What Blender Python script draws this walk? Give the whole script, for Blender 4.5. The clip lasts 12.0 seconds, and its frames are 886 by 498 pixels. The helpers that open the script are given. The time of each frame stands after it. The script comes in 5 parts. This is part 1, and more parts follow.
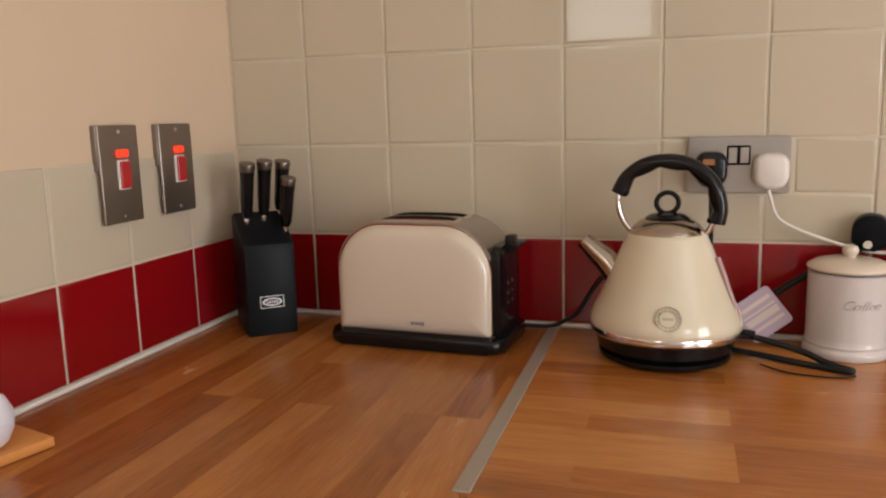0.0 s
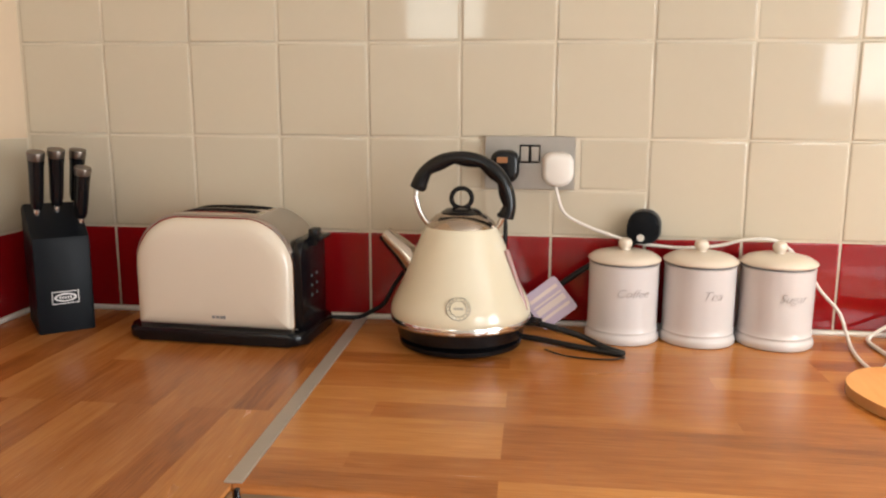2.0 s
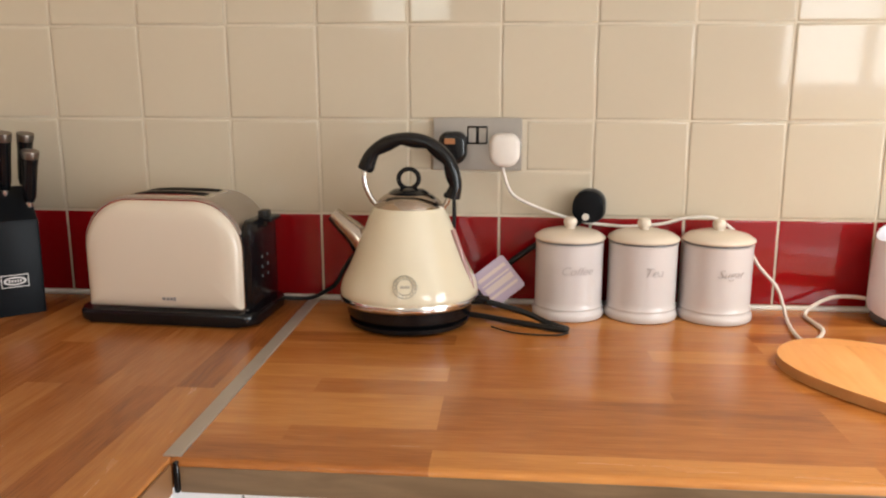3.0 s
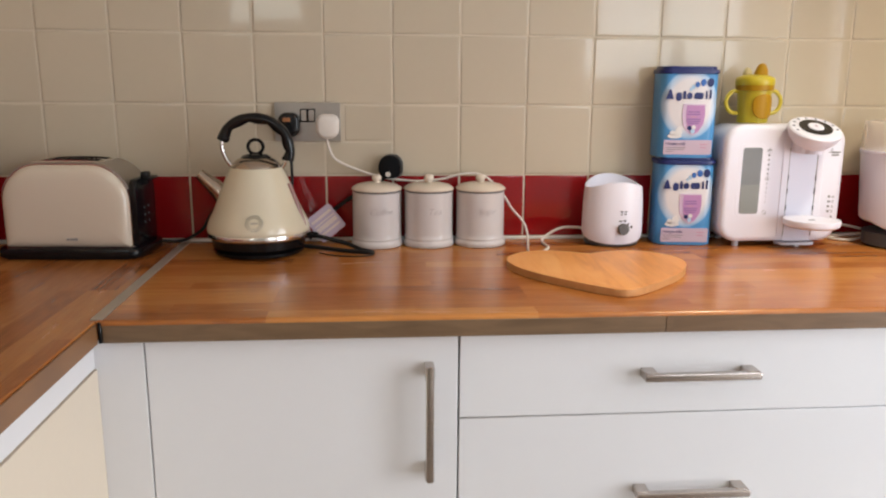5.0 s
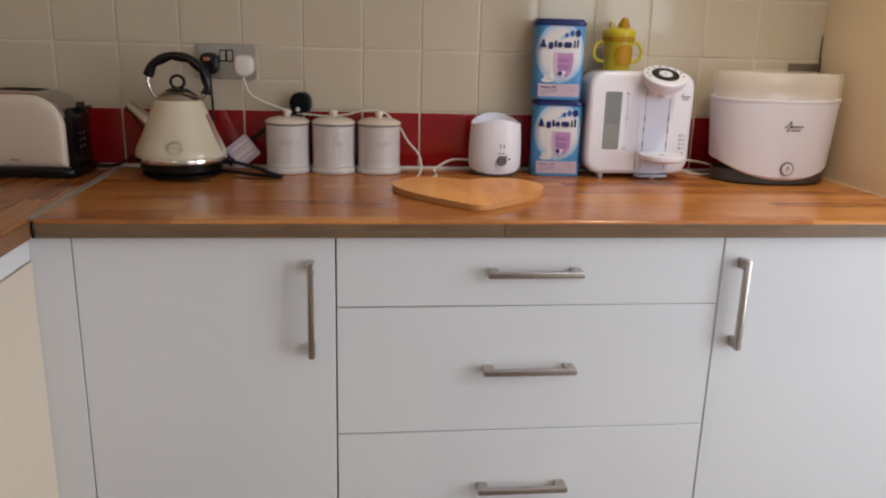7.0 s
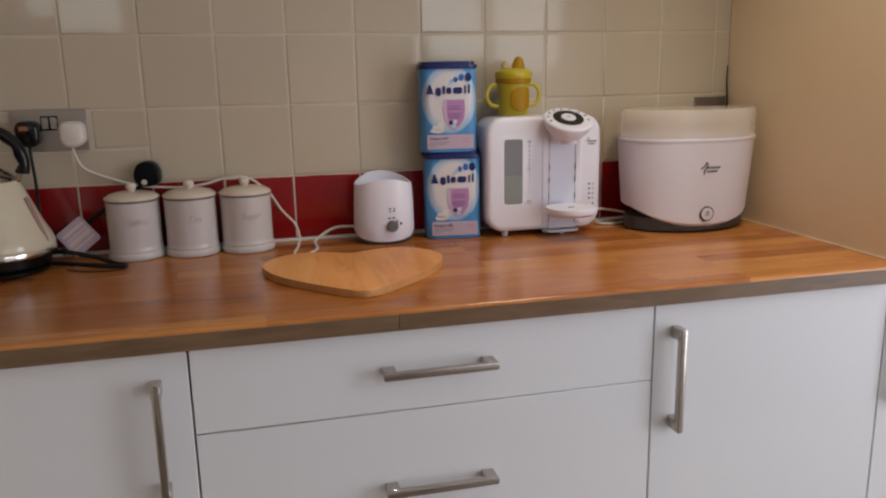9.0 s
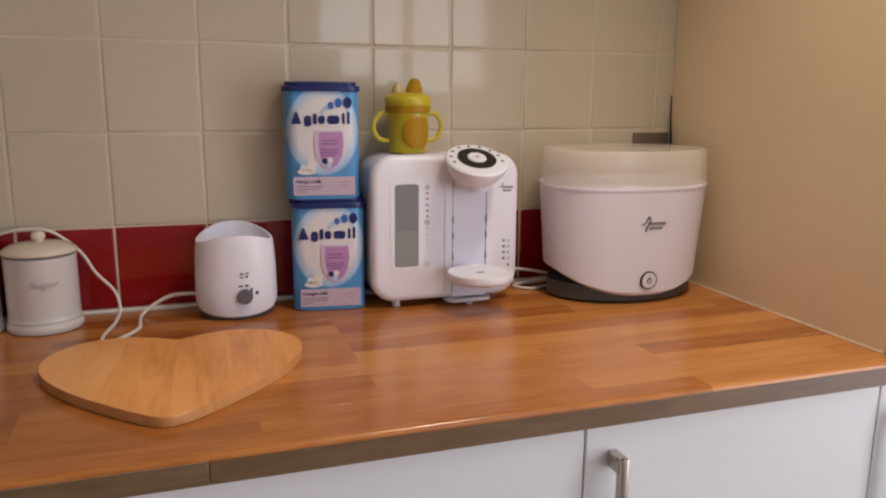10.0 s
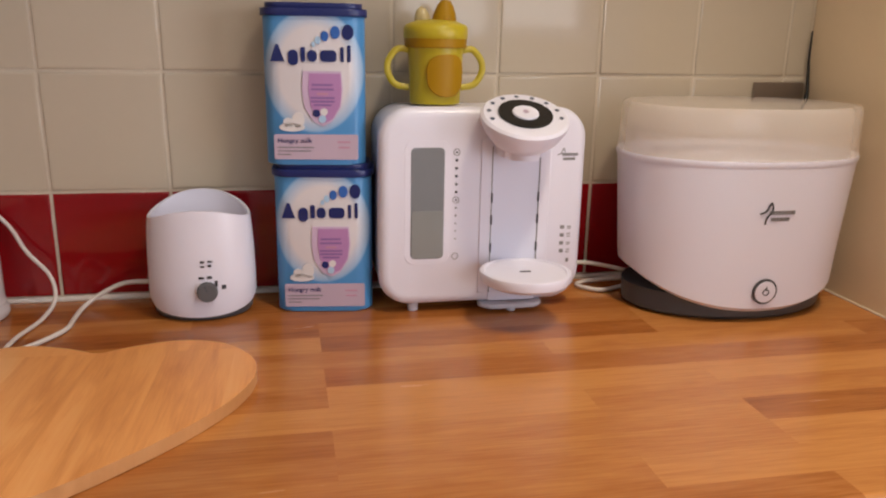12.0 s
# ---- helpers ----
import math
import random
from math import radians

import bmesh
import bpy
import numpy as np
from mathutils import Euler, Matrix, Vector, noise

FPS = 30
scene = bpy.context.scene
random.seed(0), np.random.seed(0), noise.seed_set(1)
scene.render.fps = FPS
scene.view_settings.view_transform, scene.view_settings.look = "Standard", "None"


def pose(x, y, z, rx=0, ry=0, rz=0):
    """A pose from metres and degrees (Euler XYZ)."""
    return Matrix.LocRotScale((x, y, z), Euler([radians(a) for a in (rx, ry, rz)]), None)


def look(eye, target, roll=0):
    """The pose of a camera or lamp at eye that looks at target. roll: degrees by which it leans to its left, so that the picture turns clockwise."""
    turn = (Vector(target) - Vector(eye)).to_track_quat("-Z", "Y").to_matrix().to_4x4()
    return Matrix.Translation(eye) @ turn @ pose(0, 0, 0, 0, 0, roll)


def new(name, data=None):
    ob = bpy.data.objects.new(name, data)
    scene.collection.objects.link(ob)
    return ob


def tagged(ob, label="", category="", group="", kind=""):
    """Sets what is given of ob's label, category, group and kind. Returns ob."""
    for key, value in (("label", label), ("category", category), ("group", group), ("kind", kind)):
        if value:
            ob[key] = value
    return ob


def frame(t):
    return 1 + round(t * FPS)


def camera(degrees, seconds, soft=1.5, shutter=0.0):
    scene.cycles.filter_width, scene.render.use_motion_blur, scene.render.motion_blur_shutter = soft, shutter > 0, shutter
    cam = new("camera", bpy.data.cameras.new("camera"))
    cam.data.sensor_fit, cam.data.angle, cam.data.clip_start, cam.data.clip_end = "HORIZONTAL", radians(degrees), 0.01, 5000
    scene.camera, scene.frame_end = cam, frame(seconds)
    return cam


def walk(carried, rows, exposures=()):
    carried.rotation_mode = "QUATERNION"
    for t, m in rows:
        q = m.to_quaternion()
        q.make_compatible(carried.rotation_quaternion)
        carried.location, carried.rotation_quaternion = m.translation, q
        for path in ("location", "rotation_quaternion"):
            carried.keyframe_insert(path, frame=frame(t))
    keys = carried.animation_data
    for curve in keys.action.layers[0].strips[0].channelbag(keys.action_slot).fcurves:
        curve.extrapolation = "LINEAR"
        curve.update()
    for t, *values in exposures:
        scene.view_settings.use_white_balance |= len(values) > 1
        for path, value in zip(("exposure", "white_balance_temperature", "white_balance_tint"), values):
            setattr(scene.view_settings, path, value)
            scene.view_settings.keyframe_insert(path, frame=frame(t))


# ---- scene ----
cam = camera(59.5, 12.0, soft=2.15)
PATH = [
    (0, (0.801, -1.279, 1.25), (0.212, 0.603, 0.915), -1.5),
    (0.5, (0.803, -1.253, 1.248), (0.34, 0.655, 0.865), -0.1),
    (1, (0.831, -1.26, 1.247), (0.464, 0.669, 0.865), -0.2),
    (1.5, (0.876, -1.272, 1.252), (0.624, 0.679, 0.893), 0.5),
    (2, (0.886, -1.285, 1.254), (0.66, 0.67, 0.896), 0.3),
    (2.5, (0.893, -1.288, 1.249), (0.619, 0.661, 0.892), -0.1),
    (3, (0.931, -1.302, 1.247), (0.768, 0.653, 0.856), 0.1),
    (3.2, (0.927, -1.307, 1.229), (0.832, 0.662, 0.89), 0.3),
    (4.8, (1.015, -1.737, 1.246), (1.203, 0.216, 0.858), 1.6),
    (5, (1.037, -1.79, 1.251), (1.201, 0.159, 0.836), 0.4),
    (5.5, (1.066, -1.875, 1.258), (1.264, 0.068, 0.827), 0.6),
    (6, (1.109, -1.967, 1.253), (1.313, -0.026, 0.813), 1.7),
    (6.5, (1.171, -2.06, 1.239), (1.348, -0.127, 0.757), 1.2),
    (6.7, (1.193, -2.089, 1.238), (1.389, -0.169, 0.712), 1.4),
    (8.3, (1.221, -2.005, 1.259), (1.56, -0.084, 0.815), -0.8),
    (8.5, (1.215, -1.95, 1.263), (1.598, -0.027, 0.865), -2.0),
    (9, (1.285, -1.805, 1.264), (1.749, 0.09, 0.827), -1.1),
    (9.5, (1.408, -1.646, 1.29), (1.87, 0.266, 0.928), 1.0),
    (10, (1.485, -1.43, 1.28), (2.123, 0.423, 0.881), 0.5),
    (10.5, (1.535, -1.285, 1.269), (2.201, 0.56, 0.878), -0.9),
    (11, (1.614, -1.178, 1.288), (2.209, 0.682, 0.86), 0.8),
    (11.5, (1.694, -1.126, 1.269), (2.203, 0.756, 0.826), 2.5),
    (12, (1.685, -1.102, 1.257), (2.077, 0.786, 0.728), 1.1),
]
walk(cam, [(t, look(eye, target, roll)) for t, eye, target, roll in PATH],
     exposures=[(0.0, 0.40, 6800, 4), (0.6, 0.66, 6750, 3), (1.5, 0.93, 6600, -1), (2.5, 0.88, 6600, -1), (3.2, 0.76, 6550, -1), (5.0, 0.16, 6350, 1), (6.0, -0.14, 6250, 1),
                (6.7, -0.33, 6250, 1), (8.3, -0.76, 6300, 1), (9.0, -0.75, 6300, 4), (9.5, -0.69, 6400, 5), (10.5, -0.44, 6500, 8), (11.0, -0.37, 6500, 8), (12.0, -0.40, 6500, 9)])

# ---- light ----
world = bpy.data.worlds.new("sky")
scene.world = world
world.use_nodes = True
wn = world.node_tree.nodes
sky = wn.new("ShaderNodeTexSky")
sky.sky_type, sky.sun_disc, sky.sun_elevation, sky.sun_rotation = "NISHITA", False, radians(42), radians(20)
wn["Background"].inputs["Strength"].default_value = 0.1
world.node_tree.links.new(sky.outputs[0], wn["Background"].inputs["Color"])
sun = new("sun", bpy.data.lights.new("sun", "SUN"))
sun.data.energy, sun.data.angle, sun.data.color = 1.2, radians(10), (1.0, 0.96, 0.9)
sun.matrix_world = look((0, 0, 10), (-3.0, -8.0, 0))


def window_light(name, x0, x1, z0, z1, y, watts, colour):
    lamp = new(name, bpy.data.lights.new(name, "AREA"))
    lamp.data.shape, lamp.data.size, lamp.data.size_y = "RECTANGLE", x1 - x0, z1 - z0
    lamp.data.energy, lamp.data.color = watts, colour
    lamp.matrix_world = look(((x0 + x1) / 2, y, (z0 + z1) / 2), ((x0 + x1) / 2, y + 1, (z0 + z1) / 2))
    return lamp


# the two windows behind the walker
WIN_A = (2.24, 3.24, 1.26, 2.12)
WIN_B = (0.20, 0.70, 1.54, 2.12)
SOUTH = -2.80
DAY = (0.95, 0.93, 1.03)
window_light("window_daylight", *WIN_A, SOUTH - 0.12, 13.5, DAY)
window_light("small_window_daylight", *WIN_B, SOUTH - 0.12, 3.0, (1.0, 0.95, 0.92))
# fill light added from the east, where no source is seen
east = window_light("added_east_daylight", -0.6, 0.6, 0.15, 2.02, 0, 51, DAY)
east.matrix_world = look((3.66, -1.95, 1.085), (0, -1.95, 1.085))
downlight = new("downlight", bpy.data.lights.new("downlight", "SPOT"))
downlight.data.energy, downlight.data.color, downlight.data.shadow_soft_size = 68, (1.0, 0.84, 0.66), 0.07
downlight.data.spot_size, downlight.data.spot_blend = radians(100), 0.9
downlight.matrix_world = look((2.17, -0.78, 2.345), (2.17, -0.78, 0))


# ---- materials ----
def material(name, colour, rough=0.5, metal=0.0, grain=0.0, scale=40.0, bump=0.0, stain=0.0, rand=0.0, coat=0.0, spec=0.5, trans=0.0, alpha=1.0, wear=0.12):
    m = bpy.data.materials.new(name)
    m.use_nodes = True
    n, l = m.node_tree.nodes, m.node_tree.links
    b = n["Principled BSDF"]
    b.inputs["Roughness"].default_value = rough
    b.inputs["Metallic"].default_value = metal
    b.inputs["Specular IOR Level"].default_value = spec
    b.inputs["Coat Weight"].default_value = coat
    b.inputs["Coat Roughness"].default_value = 0.08
    b.inputs["Transmission Weight"].default_value = trans
    b.inputs["Alpha"].default_value = alpha
    b.inputs["Base Color"].default_value = (*colour, 1)
    tc = n.new("ShaderNodeTexCoord")
    last = None
    if grain or stain or rand:
        fine = n.new("ShaderNodeTexNoise")
        fine.inputs["Scale"].default_value, fine.inputs["Detail"].default_value = scale, 6
        wide = n.new("ShaderNodeTexNoise")
        wide.inputs["Scale"].default_value, wide.inputs["Detail"].default_value = scale / 12, 3
        l.new(tc.outputs["Object"], fine.inputs["Vector"])
        l.new(tc.outputs["Object"], wide.inputs["Vector"])
        a = n.new("ShaderNodeMath")
        a.operation = "MULTIPLY_ADD"
        a.inputs[1].default_value, a.inputs[2].default_value = grain, 1 - grain / 2 - stain / 2 - rand / 2
        l.new(fine.outputs["Fac"], a.inputs[0])
        c = n.new("ShaderNodeMath")
        c.operation = "MULTIPLY_ADD"
        c.inputs[1].default_value = stain
        l.new(wide.outputs["Fac"], c.inputs[0])
        l.new(a.outputs[0], c.inputs[2])
        info = n.new("ShaderNodeObjectInfo")
        r = n.new("ShaderNodeMath")
        r.operation = "MULTIPLY_ADD"
        r.inputs[1].default_value = rand
        l.new(info.outputs["Random"], r.inputs[0])
        l.new(c.outputs[0], r.inputs[2])
        hsv = n.new("ShaderNodeHueSaturation")
        hsv.inputs["Color"].default_value = (*colour, 1)
        l.new(r.outputs[0], hsv.inputs["Value"])
        l.new(hsv.outputs[0], b.inputs["Base Color"])
        rr = n.new("ShaderNodeMath")
        rr.operation = "MULTIPLY_ADD"
        rr.inputs[1].default_value, rr.inputs[2].default_value = wear, max(0.0, rough - wear / 2)
        l.new(wide.outputs["Fac"], rr.inputs[0])
        l.new(rr.outputs[0], b.inputs["Roughness"])
        last = fine
    if bump:
        if last is None:
            last = n.new("ShaderNodeTexNoise")
            last.inputs["Scale"].default_value = scale
            l.new(tc.outputs["Object"], last.inputs["Vector"])
        bp = n.new("ShaderNodeBump")
        bp.inputs["Strength"].default_value, bp.inputs["Distance"].default_value = bump, 0.002
        l.new(last.outputs["Fac"], bp.inputs["Height"])
        l.new(bp.outputs[0], b.inputs["Normal"])
    return m


def wood(name, tones, along="x", stave=0.055, length=0.55, rough=0.3, contrast=1.0, grain_scale=1.0, streak=0.75):
    """Block-board wood: staves of varied tone with grain along one axis."""
    m = bpy.data.materials.new(name)
    m.use_nodes = True
    n, l = m.node_tree.nodes, m.node_tree.links
    b = n["Principled BSDF"]
    tc = n.new("ShaderNodeTexCoord")
    mp = n.new("ShaderNodeMapping")
    if along == "y":
        mp.inputs["Rotation"].default_value = (0, 0, radians(90))
    if along == "x upright":
        mp.inputs["Rotation"].default_value = (radians(90), 0, 0)
    l.new(tc.outputs["Object"], mp.inputs["Vector"])
    br = n.new("ShaderNodeTexBrick")
    br.offset, br.offset_frequency, br.squash = 0.37, 3, 1.0
    br.inputs["Color1"].default_value, br.inputs["Color2"].default_value = (0, 0, 0, 1), (1, 1, 1, 1)
    br.inputs["Mortar"].default_value = (0.5, 0.5, 0.5, 1)
    br.inputs["Scale"].default_value, br.inputs["Mortar Size"].default_value = 1.0, 0.0
    br.inputs["Brick Width"].default_value, br.inputs["Row Height"].default_value = length, stave
    l.new(mp.outputs[0], br.inputs["Vector"])
    st = n.new("ShaderNodeMapping")
    st.inputs["Scale"].default_value = (4.2 * grain_scale, 30 * grain_scale, 10)
    l.new(mp.outputs[0], st.inputs["Vector"])
    off = n.new("ShaderNodeVectorMath")
    off.operation = "MULTIPLY_ADD"
    off.inputs[1].default_value = (7.0, 13.0, 5.0)
    l.new(br.outputs["Color"], off.inputs[0])
    l.new(st.outputs[0], off.inputs[2])
    g = n.new("ShaderNodeTexNoise")
    g.inputs["Scale"].default_value, g.inputs["Detail"].default_value, g.inputs["Distortion"].default_value = 1.0, 8, 1.1
    l.new(off.outputs[0], g.inputs["Vector"])
    broad = n.new("ShaderNodeTexNoise")
    broad.inputs["Scale"].default_value = 3.0
    l.new(mp.outputs[0], broad.inputs["Vector"])
    mix = n.new("ShaderNodeMath")
    mix.operation = "MULTIPLY_ADD"
    mix.inputs[1].default_value = 0.42 * contrast
    l.new(br.outputs["Color"], mix.inputs[0])
    mul = n.new("ShaderNodeMath")
    mul.operation = "MULTIPLY_ADD"
    mul.inputs[1].default_value, mul.inputs[2].default_value = streak, 0.255 - streak / 2
    l.new(g.outputs["Fac"], mul.inputs[0])
    l.new(mul.outputs[0], mix.inputs[2])
    add = n.new("ShaderNodeMath")
    add.operation = "MULTIPLY_ADD"
    add.inputs[1].default_value = 0.25
    l.new(broad.outputs["Fac"], add.inputs[0])
    l.new(mix.outputs[0], add.inputs[2])
    ps = n.new("ShaderNodeMapping")
    ps.inputs["Scale"].default_value = (22 * grain_scale, 420 * grain_scale, 60)
    l.new(mp.outputs[0], ps.inputs["Vector"])
    shift = n.new("ShaderNodeVectorMath")
    shift.operation = "MULTIPLY_ADD"
    shift.inputs[1].default_value = (3.0, 9.0, 2.0)
    l.new(br.outputs["Color"], shift.inputs[0])
    l.new(ps.outputs[0], shift.inputs[2])
    pores = n.new("ShaderNodeTexNoise")
    pores.inputs["Scale"].default_value, pores.inputs["Detail"].default_value = 1.0, 3
    l.new(shift.outputs[0], pores.inputs["Vector"])
    fine = n.new("ShaderNodeMath")
    fine.operation = "MULTIPLY_ADD"
    fine.inputs[1].default_value = 0.46 * contrast
    l.new(pores.outputs["Fac"], fine.inputs[0])
    less = n.new("ShaderNodeMath")
    less.operation = "SUBTRACT"
    less.inputs[1].default_value = 0.23 * contrast
    l.new(add.outputs[0], less.inputs[0])
    l.new(less.outputs[0], fine.inputs[2])
    ramp = n.new("ShaderNodeValToRGB")
    ramp.color_ramp.elements[0].color, ramp.color_ramp.elements[1].color = (*tones[0], 1), (*tones[2], 1)
    ramp.color_ramp.elements[0].position, ramp.color_ramp.elements[1].position = 0.12, 0.95
    e = ramp.color_ramp.elements.new(0.5)
    e.color = (*tones[1], 1)
    l.new(fine.outputs[0], ramp.inputs[0])
    l.new(ramp.outputs[0], b.inputs["Base Color"])
    rr = n.new("ShaderNodeMath")
    rr.operation = "MULTIPLY_ADD"
    rr.inputs[1].default_value, rr.inputs[2].default_value = 0.16, rough - 0.08
    l.new(g.outputs["Fac"], rr.inputs[0])
    l.new(rr.outputs[0], b.inputs["Roughness"])
    bp = n.new("ShaderNodeBump")
    bp.inputs["Strength"].default_value, bp.inputs["Distance"].default_value = 0.12, 0.001
    l.new(g.outputs["Fac"], bp.inputs["Height"])
    l.new(bp.outputs[0], b.inputs["Normal"])
    return m


M_TILE = material("cream_glazed_tile", (0.53, 0.455, 0.342), 0.055, spec=0.42, grain=0.03, scale=60, stain=0.05, rand=0.06, bump=0.012, wear=0.03)
M_RED = material("red_glazed_tile", (0.26, 0.0045, 0.008), 0.06, grain=0.05, scale=60, stain=0.08, rand=0.10, bump=0.012, wear=0.03)
M_GROUT = material("grout", (0.60, 0.52, 0.40), 0.85, grain=0.2, scale=180, bump=0.2, stain=0.15)
M_SEAL = material("white_sealant", (0.78, 0.74, 0.68), 0.45, grain=0.1, scale=90, stain=0.12)
M_PAINT = material("cream_wall_paint", (0.64, 0.495, 0.345), 0.75, grain=0.03, scale=220, bump=0.06, stain=0.04)
M_PALE = material("pale_wall_paint", (0.56, 0.52, 0.47), 0.8, grain=0.03, scale=220, bump=0.06, stain=0.04)
M_CEIL = material("white_ceiling_paint", (0.82, 0.80, 0.76), 0.9, grain=0.03, scale=150, bump=0.1)
M_FLOOR = material("beige_floor_vinyl", (0.24, 0.20, 0.17), 0.45, grain=0.15, scale=25, stain=0.15)
M_PANEL = material("beige_cabinet_panel", (0.75, 0.60, 0.405), 0.4, grain=0.03, scale=90, bump=0.02, stain=0.04)
M_CREAM = material("cream_cabinet_board", (0.74, 0.64, 0.51), 0.45, grain=0.03, scale=90, stain=0.04)
M_DOOR = material("white_satin_cabinet", (0.77, 0.76, 0.765), 0.42, grain=0.02, scale=30, stain=0.03, bump=0.01, spec=0.3)
M_CARCASS = material("grey_cabinet_carcass", (0.48, 0.46, 0.45), 0.6, grain=0.05, scale=60)
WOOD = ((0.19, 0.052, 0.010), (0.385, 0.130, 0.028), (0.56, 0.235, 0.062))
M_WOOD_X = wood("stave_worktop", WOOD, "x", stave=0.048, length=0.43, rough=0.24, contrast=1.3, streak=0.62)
# crosswise board: WOOD tones darkened, the left corner's shade put into the colour
M_WOOD_Y_SHADED = wood("stave_worktop_crosswise_shaded", ((0.165, 0.042, 0.009), (0.335, 0.108, 0.024), (0.49, 0.198, 0.054)), "y", stave=0.048, length=0.43, rough=0.24, contrast=1.3, streak=0.62)
M_EDGE = wood("worktop_edge_band", ((0.12, 0.070, 0.034), (0.18, 0.108, 0.056), (0.25, 0.150, 0.080)), "x upright", stave=0.3, length=2.4, rough=0.42, contrast=0.3, grain_scale=2.0, streak=1.1)
M_EDGE_B = wood("worktop_edge_band_second", ((0.10, 0.055, 0.025), (0.155, 0.088, 0.043), (0.215, 0.125, 0.064)), "x upright", stave=0.3, length=2.4, rough=0.42, contrast=0.3, grain_scale=2.0, streak=1.1)
M_EDGE_Y = wood("worktop_edge_band_crosswise", ((0.16, 0.075, 0.03), (0.25, 0.12, 0.05), (0.34, 0.17, 0.08)), "y", stave=0.2, length=2.4, rough=0.42, contrast=0.5)
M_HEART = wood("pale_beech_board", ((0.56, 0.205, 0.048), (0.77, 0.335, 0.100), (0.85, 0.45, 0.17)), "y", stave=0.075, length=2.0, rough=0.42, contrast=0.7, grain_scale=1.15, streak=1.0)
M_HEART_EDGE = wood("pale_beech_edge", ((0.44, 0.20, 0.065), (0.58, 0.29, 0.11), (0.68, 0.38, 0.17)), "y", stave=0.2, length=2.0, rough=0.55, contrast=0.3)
M_BLACK = material("black_plastic", (0.005, 0.005, 0.006), 0.20, spec=0.35, grain=0.1, scale=200, stain=0.1)
M_SATIN_BLACK = material("satin_black_paint", (0.005, 0.006, 0.008), 0.42, spec=0.12, grain=0.15, scale=200, stain=0.1, bump=0.02)
M_SLOT_SHADE = material("slot_shade", (0.004, 0.004, 0.004), 0.9, spec=0.1)
M_RUBBER = material("black_cable", (0.007, 0.007, 0.007), 0.42, spec=0.3, grain=0.1, scale=150)
M_CHROME = material("polished_steel", (0.74, 0.72, 0.69), 0.14, 1.0, grain=0.05, scale=80, stain=0.08)
M_BRUSHED = material("brushed_steel", (0.48, 0.45, 0.42), 0.34, 1.0, grain=0.10, scale=120, stain=0.1, bump=0.04)
M_PLATE = material("dark_brushed_steel", (0.29, 0.25, 0.22), 0.40, 1.0, grain=0.10, scale=120, stain=0.1, bump=0.04)
M_NICKEL = material("satin_nickel", (0.50, 0.45, 0.41), 0.22, 1.0, grain=0.06, scale=150, stain=0.06)
M_ALU = material("aluminium_strip", (0.47, 0.42, 0.36), 0.5, 0.6, grain=0.10, scale=120, stain=0.2, bump=0.03)
M_KETTLE = material("cream_enamel", (0.70, 0.625, 0.465), 0.15, coat=0.5)
M_TOAST = material("pale_cream_enamel", (0.67, 0.58, 0.465), 0.17, coat=0.3)
M_CERAMIC = material("white_ceramic", (0.63, 0.59, 0.58), 0.22, coat=0.2)
M_LID = material("ivory_ceramic", (0.70, 0.60, 0.49), 0.22, coat=0.2)
M_SILVER = material("silver_lettering", (0.45, 0.42, 0.40), 0.35, 0.6)
M_CAP = material("dark_steel_cap", (0.20, 0.17, 0.15), 0.35, 1.0)
M_INDICATOR = material("blue_grey_indicator", (0.07, 0.085, 0.13), 0.35)
M_VALVE = material("cloudy_yellow_valve", (0.55, 0.44, 0.20), 0.25, alpha=0.85)
M_SCRIPT = material("pale_silver_script", (0.43, 0.39, 0.385), 0.3, 0.55)
M_BADGE = material("faint_grey_badge", (0.40, 0.36, 0.29), 0.4)
# second polished steel, a warm brown reflection put into its colour
M_STEEL_REFLECT = material("polished_steel_brown_reflection", (0.44, 0.37, 0.31), 0.18, 1.0)
M_PAPER = material("cream_paper", (0.70, 0.58, 0.52), 0.6, grain=0.03, scale=50)
M_WHITE = material("white_plastic", (0.77, 0.755, 0.84), 0.30)
M_LILAC = material("cool_white_plastic", (0.72, 0.73, 0.85), 0.32)
M_GREYBASE = material("dark_grey_plastic", (0.065, 0.072, 0.080), 0.45, grain=0.06, scale=120, stain=0.05)
M_MIDGREY = material("mid_grey_plastic", (0.11, 0.11, 0.115), 0.4, grain=0.06, scale=120)
M_CABLE = material("white_cable", (0.72, 0.66, 0.60), 0.45, grain=0.06, scale=120, stain=0.08)
M_INK = material("dark_print", (0.03, 0.03, 0.035), 0.5)
M_GREYINK = material("grey_print", (0.22, 0.21, 0.21), 0.5)
M_TANK = material("smoked_tank_plastic", (0.20, 0.21, 0.22), 0.18, grain=0.1, scale=30, stain=0.25)
M_TANKWATER = material("water_level_in_tank", (0.24, 0.25, 0.24), 0.2, grain=0.1, scale=30, stain=0.2)
M_FROST = material("frosted_clear_plastic", (1.0, 0.90, 0.80), 0.05, alpha=0.31)
# clear gauge whose reddish reflection is put into its base colour
M_GAUGE_REFLECT = material("clear_gauge_red_reflection", (0.55, 0.34, 0.32), 0.12, trans=0.4)
M_CLEAR = material("clear_plastic_foot", (0.84, 0.84, 0.92), 0.2, trans=0.35)
M_CARTON = material("blue_and_white_carton_print", (0.08, 0.30, 0.58), 0.35)


